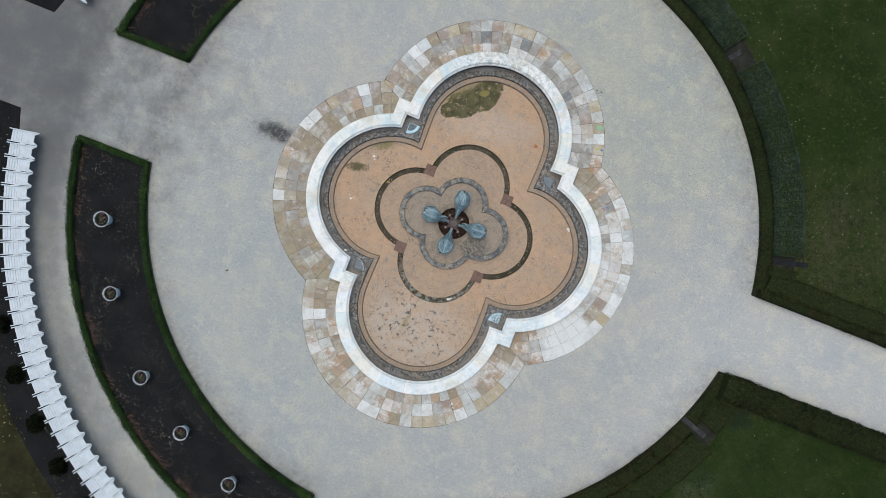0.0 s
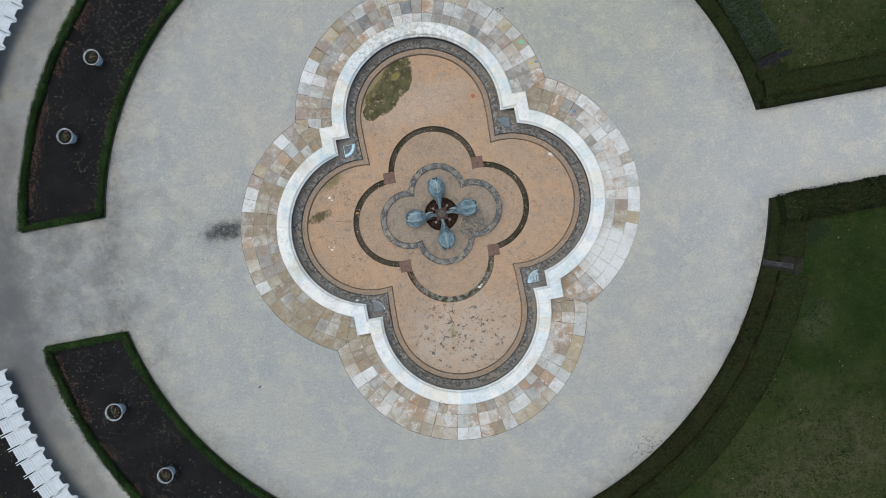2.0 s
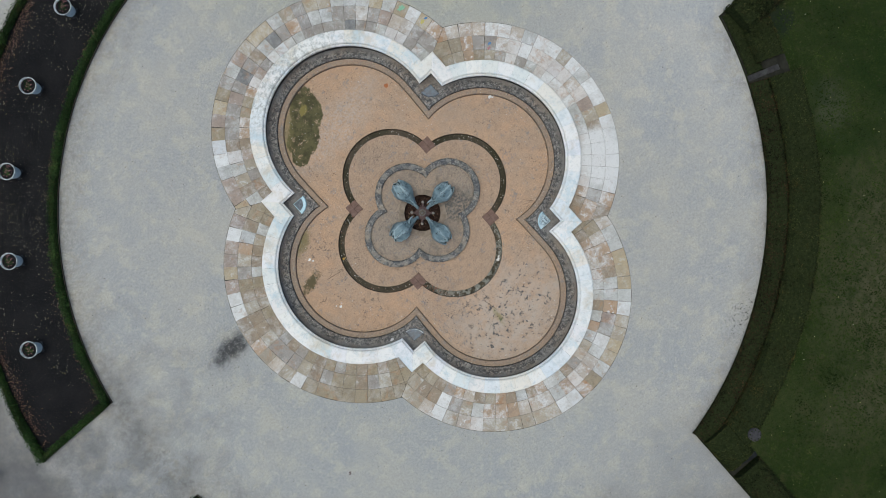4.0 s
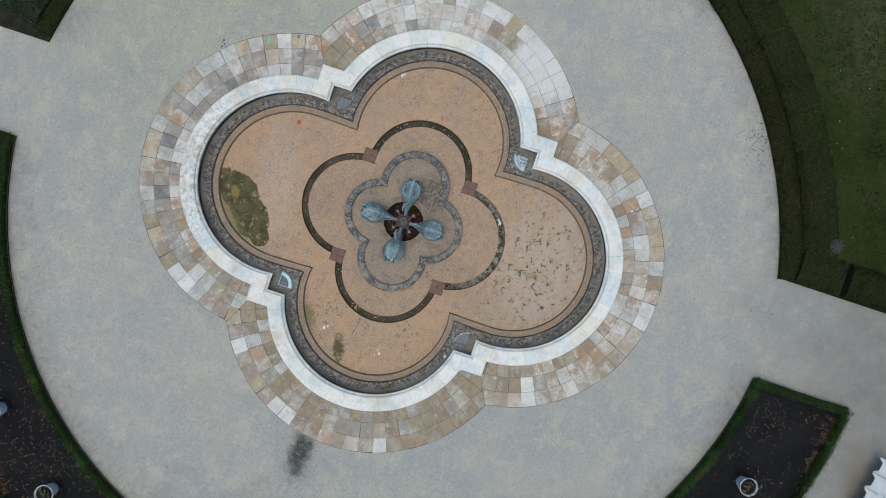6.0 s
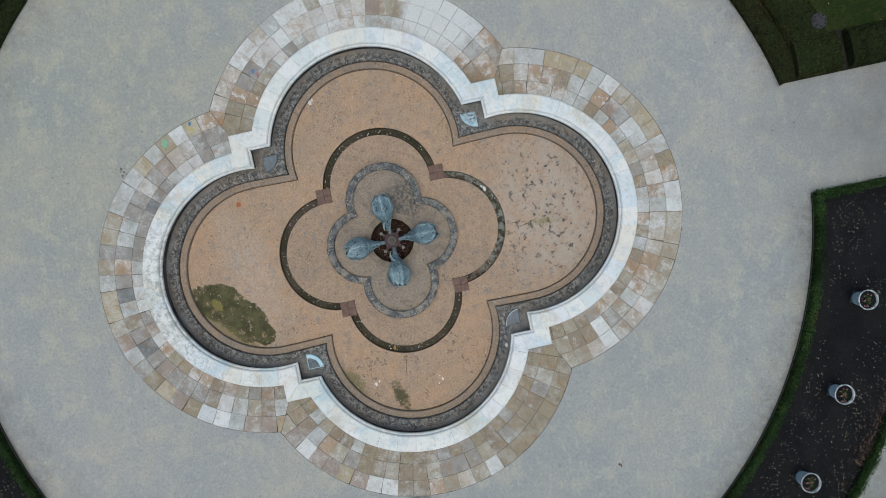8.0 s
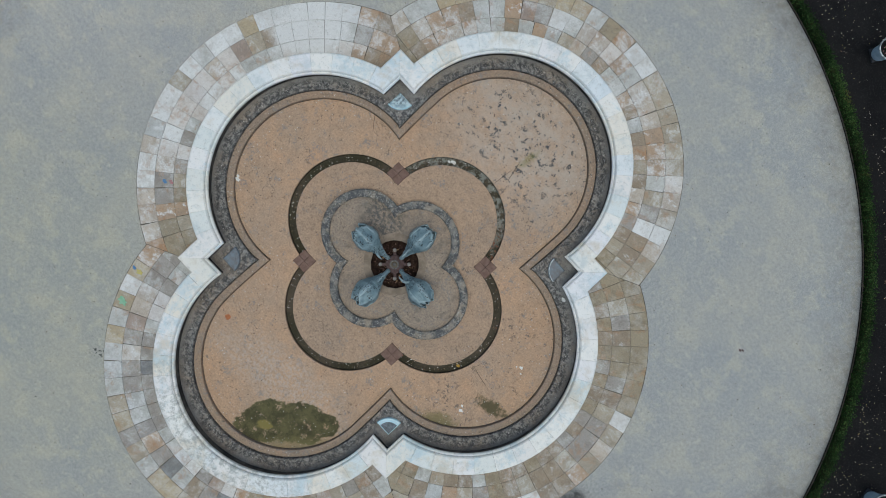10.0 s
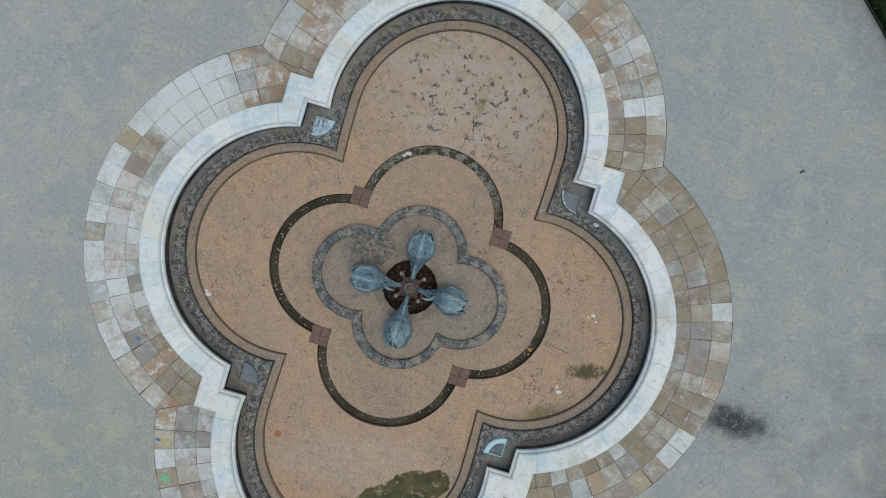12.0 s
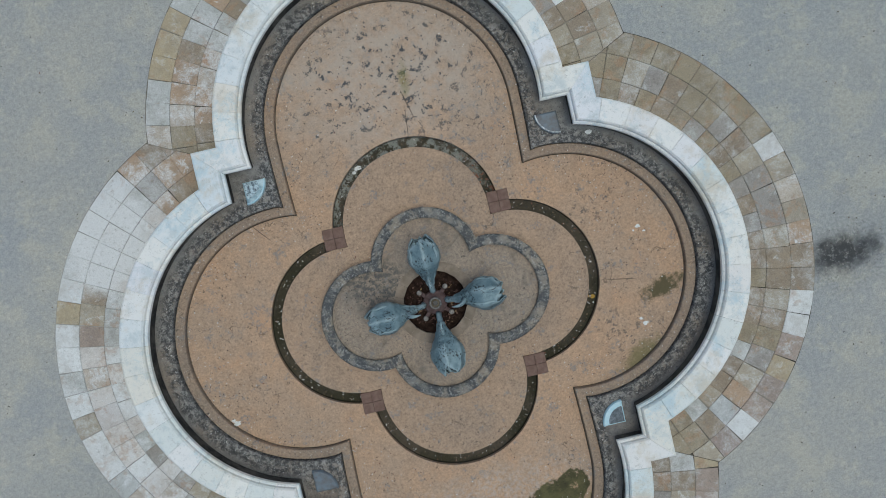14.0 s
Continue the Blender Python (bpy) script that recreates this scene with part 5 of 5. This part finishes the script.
part("jet", mesh_of("jet", v, f), M_CHROME, nozzle, "dull steel jet")
for i in range(4):
    a = radians(47 + 90 * i)
    bm = bmesh.new()
    box(bm, 0.18, 0.33, -0.035, 0.035, 0.06, 0.115, 0.008, Matrix.Rotation(a, 4, "Z"))
    part("bracket", bm, M_RUST, nozzle)
    v, f = lathe([(0.042, 0.05), (0.045, 0.16), (0.038, 0.175), (0.001, 0.18)], 18)
    part("lamp", mesh_of("lamp", [(x + 0.33 * math.cos(a), y + 0.33 * math.sin(a), z) for x, y, z in v], f, True), M_GLASSY, nozzle, "small round frosted lamp")
spots = [(0.5 * math.sqrt(rng.random()) * math.cos(b), 0.5 * math.sqrt(rng.random()) * math.sin(b)) for b in (rng.uniform(0, TAU) for _ in range(260))]
scatter("leaf_litter", spots, 0.022, M_BROWN, "rotting brown leaves lying in the well", z=-0.395)

# ---- quarter-round shells in the notches ----


def quarter(r, sx, sy, x, y, n=10):
    pts = [(0.0, 0.0)] + [(-r * math.cos(i * math.pi / (2 * n)) * sx, -r * math.sin(i * math.pi / (2 * n)) * sy) for i in range(n + 1)]
    pts = [(px + x, py + y) for px, py in pts]
    return pts if signed_area(pts) > 0 else pts[::-1]


def spout_shell(sx, sy, dish, rim, silt, label):
    shell = tagged(empty("spout_shell", pose(sx * 2.78, sy * 2.78, -0.18)), label, "fountain shell", group="shells in the basin's corners")
    part("dish", mesh_of("dish", *prism(quarter(0.395, sx, sy, 0, 0), 0.0, 0.055, 0.02)), dish, shell)
    line = [Vector((-0.375 * math.cos(i * math.pi / 20) * sx, -0.375 * math.sin(i * math.pi / 20) * sy, 0.055)) for i in range(11)]
    part("rim", tube("rim", line, [0.014] * 11, 8), rim, shell)
    part("silt", mesh_of("silt", *prism(quarter(0.27, sx, sy, -sx * 0.02, -sy * 0.02, 6), 0.05, 0.061, 0.003)), silt, shell)


M_BLUE_RIM = plain("bright_blue_glaze", (0.36, 0.58, 0.68), (0.52, 0.66, 0.72), 9, 0.4)
M_SILT = plain("dark_silt", (0.10, 0.115, 0.13), (0.20, 0.23, 0.26), 22, 0.8)
M_SPOTTED = plain("mottled_shell", (0.46, 0.58, 0.64), (0.05, 0.07, 0.095), 20, 0.4)
for sx, sy, coats in ((1, -1, (M_BLUE, M_BLUE_RIM, M_SPOTTED)), (-1, 1, (M_BLUE_RIM, M_BLUE_RIM, M_SILT)), (1, 1, (M_BLUE_DULL, M_BLUE_DULL, M_BLUE_DULL)), (-1, -1, (M_BLUE_DULL, M_RIM, M_BLUE_DULL))):
    spout_shell(sx, sy, *coats, "bright pale blue quarter-round shell on the ledge" if coats[0] is not M_BLUE_DULL else "dusty blue quarter-round shell on the ledge")

# ---- small scattered things ----
spots = []
while len(spots) < 420:
    a, rr = rng.uniform(0, TAU), rng.uniform(4.6, 10.7)
    x, y = rr * math.cos(a), rr * math.sin(a)
    if rr > float(quatrefoil(EW, NS, R_PAVE + 0.05, 3.5)(a)):
        spots.append((x, y))
scatter("grit", spots, 0.016, M_GRIT, "dark grit and leaf crumbs lying on the gravel", z=0.001)
spots = []
while len(spots) < 700:
    a = rng.uniform(0, TAU)
    hi, lo = float(step_in(a)) - 0.03, float(groove_out(a)) + 0.05
    rr = hi - abs(rng.gauss(0, 0.35))
    if rr > lo:
        spots.append((rr * math.cos(a), rr * math.sin(a)))
scatter("grit", spots, 0.012, M_CRUMB, "pale crumbs lying along the basin floor", z=-0.36)


def smear(name, x, y, z, size, material, label, category, lobes=9):
    """A thin ragged splash or scrap."""
    pts = []
    for i in range(lobes * 2):
        a = TAU * i / (lobes * 2)
        r = size * rng.uniform(0.45, 1.0)
        pts.append((x + r * math.cos(a), y + r * math.sin(a) * 0.7))
    return tagged(part(name, mesh_of(name, *prism(pts, z, z + 0.006, 0.001)), material), label, category)


M_PAPER = plain("white_scrap", (0.72, 0.72, 0.70), (0.55, 0.55, 0.54), 20, 0.8)
M_PAINT_GREEN = plain("green_paint", (0.18, 0.42, 0.26), (0.30, 0.45, 0.33), 20, 0.7)
M_PAINT_YELLOW = plain("yellow_paint", (0.50, 0.43, 0.13), (0.42, 0.38, 0.18), 20, 0.7)
M_PAINT_BLUE = plain("blue_paint", (0.07, 0.18, 0.38), (0.14, 0.24, 0.36), 20, 0.7)
M_PAINT_RED = plain("red_paint", (0.40, 0.16, 0.18), (0.34, 0.20, 0.20), 20, 0.7)
M_LEAF_ORANGE = plain("orange_leaf", (0.42, 0.15, 0.06), (0.30, 0.11, 0.05), 20, 0.8)
M_LEAF_YELLOW = plain("yellow_leaf", (0.48, 0.30, 0.05), (0.38, 0.22, 0.05), 20, 0.8)
for x, y, z, size in ((3.93, 1.32, -0.36, 0.085), (3.99, 1.26, -0.36, 0.05), (-3.26, -2.30, -0.178, 0.07), (-3.80, -0.50, -0.36, 0.06), (-3.88, -0.40, -0.36, 0.035), (-3.70, -0.44, -0.36, 0.03), (-3.56, 1.21, -0.36, 0.075), (-3.50, 1.12, -0.36, 0.05), (0.82, -2.62, -0.466, 0.085), (0.90, -2.56, -0.466, 0.05)):
    smear("scrap", x, y, z, size, M_PAPER, "small white scrap lying on the concrete", "scrap")
smear("paint_mark", 3.58, 5.05, 0.0185, 0.15, M_PAINT_GREEN, "pale green paint splash on a paving stone", "paint splash")
smear("paint_mark", 3.80, 4.33, 0.0185, 0.10, M_PAINT_YELLOW, "yellow paint splash on a paving stone", "paint splash")
smear("paint_mark", 3.96, 4.34, 0.0185, 0.07, M_PAINT_BLUE, "blue paint splash on a paving stone", "paint splash")
smear("paint_mark", 4.90, 2.50, 0.0185, 0.08, M_PAINT_BLUE, "blue paint splash on a paving stone", "paint splash")
smear("paint_mark", 4.80, 2.40, 0.0185, 0.07, M_PAINT_RED, "faded red paint splash on a paving stone", "paint splash")
smear("fallen_leaf", 1.75, 3.69, -0.358, 0.10, M_LEAF_ORANGE, "orange dead leaf lying on the basin floor", "leaf", 5)
smear("fallen_leaf", -2.75, 0.55, -0.470, 0.07, M_LEAF_YELLOW, "yellow leaf lying in the channel", "leaf", 5)
for x, y in ((-6.83, -4.46), (-6.86, -4.50)):
    smear("fallen_leaf", x, y, 0.0, 0.05, M_RUST, "dry brown leaf lying on the gravel", "leaf", 4)
# rubble in the channel
spots = []
while len(spots) < 700:
    a = rng.uniform(0, TAU)
    rr = rng.uniform(float(quatrefoil(1.46, 1.47, 1.33, 1.31)(a)), float(quatrefoil(1.46, 1.47, 1.47, 1.39)(a)))
    spots.append((rr * math.cos(a), rr * math.sin(a)))
scatter("rubble", spots, 0.020, M_GRIT, "leaf crumbs and grit lying in the channel", z=-0.470)
scatter("rubble", spots[::3], 0.017, M_CRUMB, "pale crumbs lying in the channel", z=-0.468)
spots, pale, shelf = [], [], []
while len(spots) < 800:
    a = rng.uniform(0, TAU)
    hi = float(step_in(a)) - 0.03
    rr = hi * math.sqrt(rng.random())
    x, y = rr * math.cos(a), rr * math.sin(a)
    if abs(rr - float(groove_out(a))) > 0.2 and rr > 0.75 and noise.noise((x * 0.8, y * 0.8, 4.4)) * 1.6 + 0.22 > rng.random() * 0.9:
        spots.append((x, y))
        if len(pale) < 500 and rng.random() < 0.7:
            pale.append((x + 0.05, y + 0.03))
scatter("grit", [p for p in spots if math.hypot(*p) > float(k_out(math.atan2(p[1], p[0])))], 0.0125, M_DARK_GRIT, "dark crumbs strewn over the basin floor", z=-0.356)
scatter("grit", [p for p in pale if math.hypot(*p) > float(k_out(math.atan2(p[1], p[0])))], 0.011, M_CRUMB, "white crumbs strewn over the basin floor", z=-0.353)
scatter("grit", [p for p in spots + pale if math.hypot(*p) < float(k_in(math.atan2(p[1], p[0]))) - 0.02 and math.hypot(*p) > 0.74], 0.011, M_DARK_GRIT, "dark crumbs inside the kerb", z=-0.282)
while len(shelf) < 420:
    a = rng.uniform(0, TAU)
    rr = rng.uniform(float(step_in(a)) + 0.03, float(ledge_in(a)) - 0.03)
    shelf.append((rr * math.cos(a), rr * math.sin(a)))
scatter("grit", shelf, 0.011, M_CRUMB, "pale crumbs lying on the basin's step", z=-0.268)
shelf = []
while len(shelf) < 420:
    a = rng.uniform(0, TAU)
    rr = rng.uniform(float(ledge_in(a)) + 0.03, float(quatrefoil(EW, NS, R_IN, SQ_IN)(a)) - 0.03)
    shelf.append((rr * math.cos(a), rr * math.sin(a)))
scatter("grit", shelf, 0.010, M_CRUMB, "pale crumbs lying on the basin's ledge", z=-0.178)
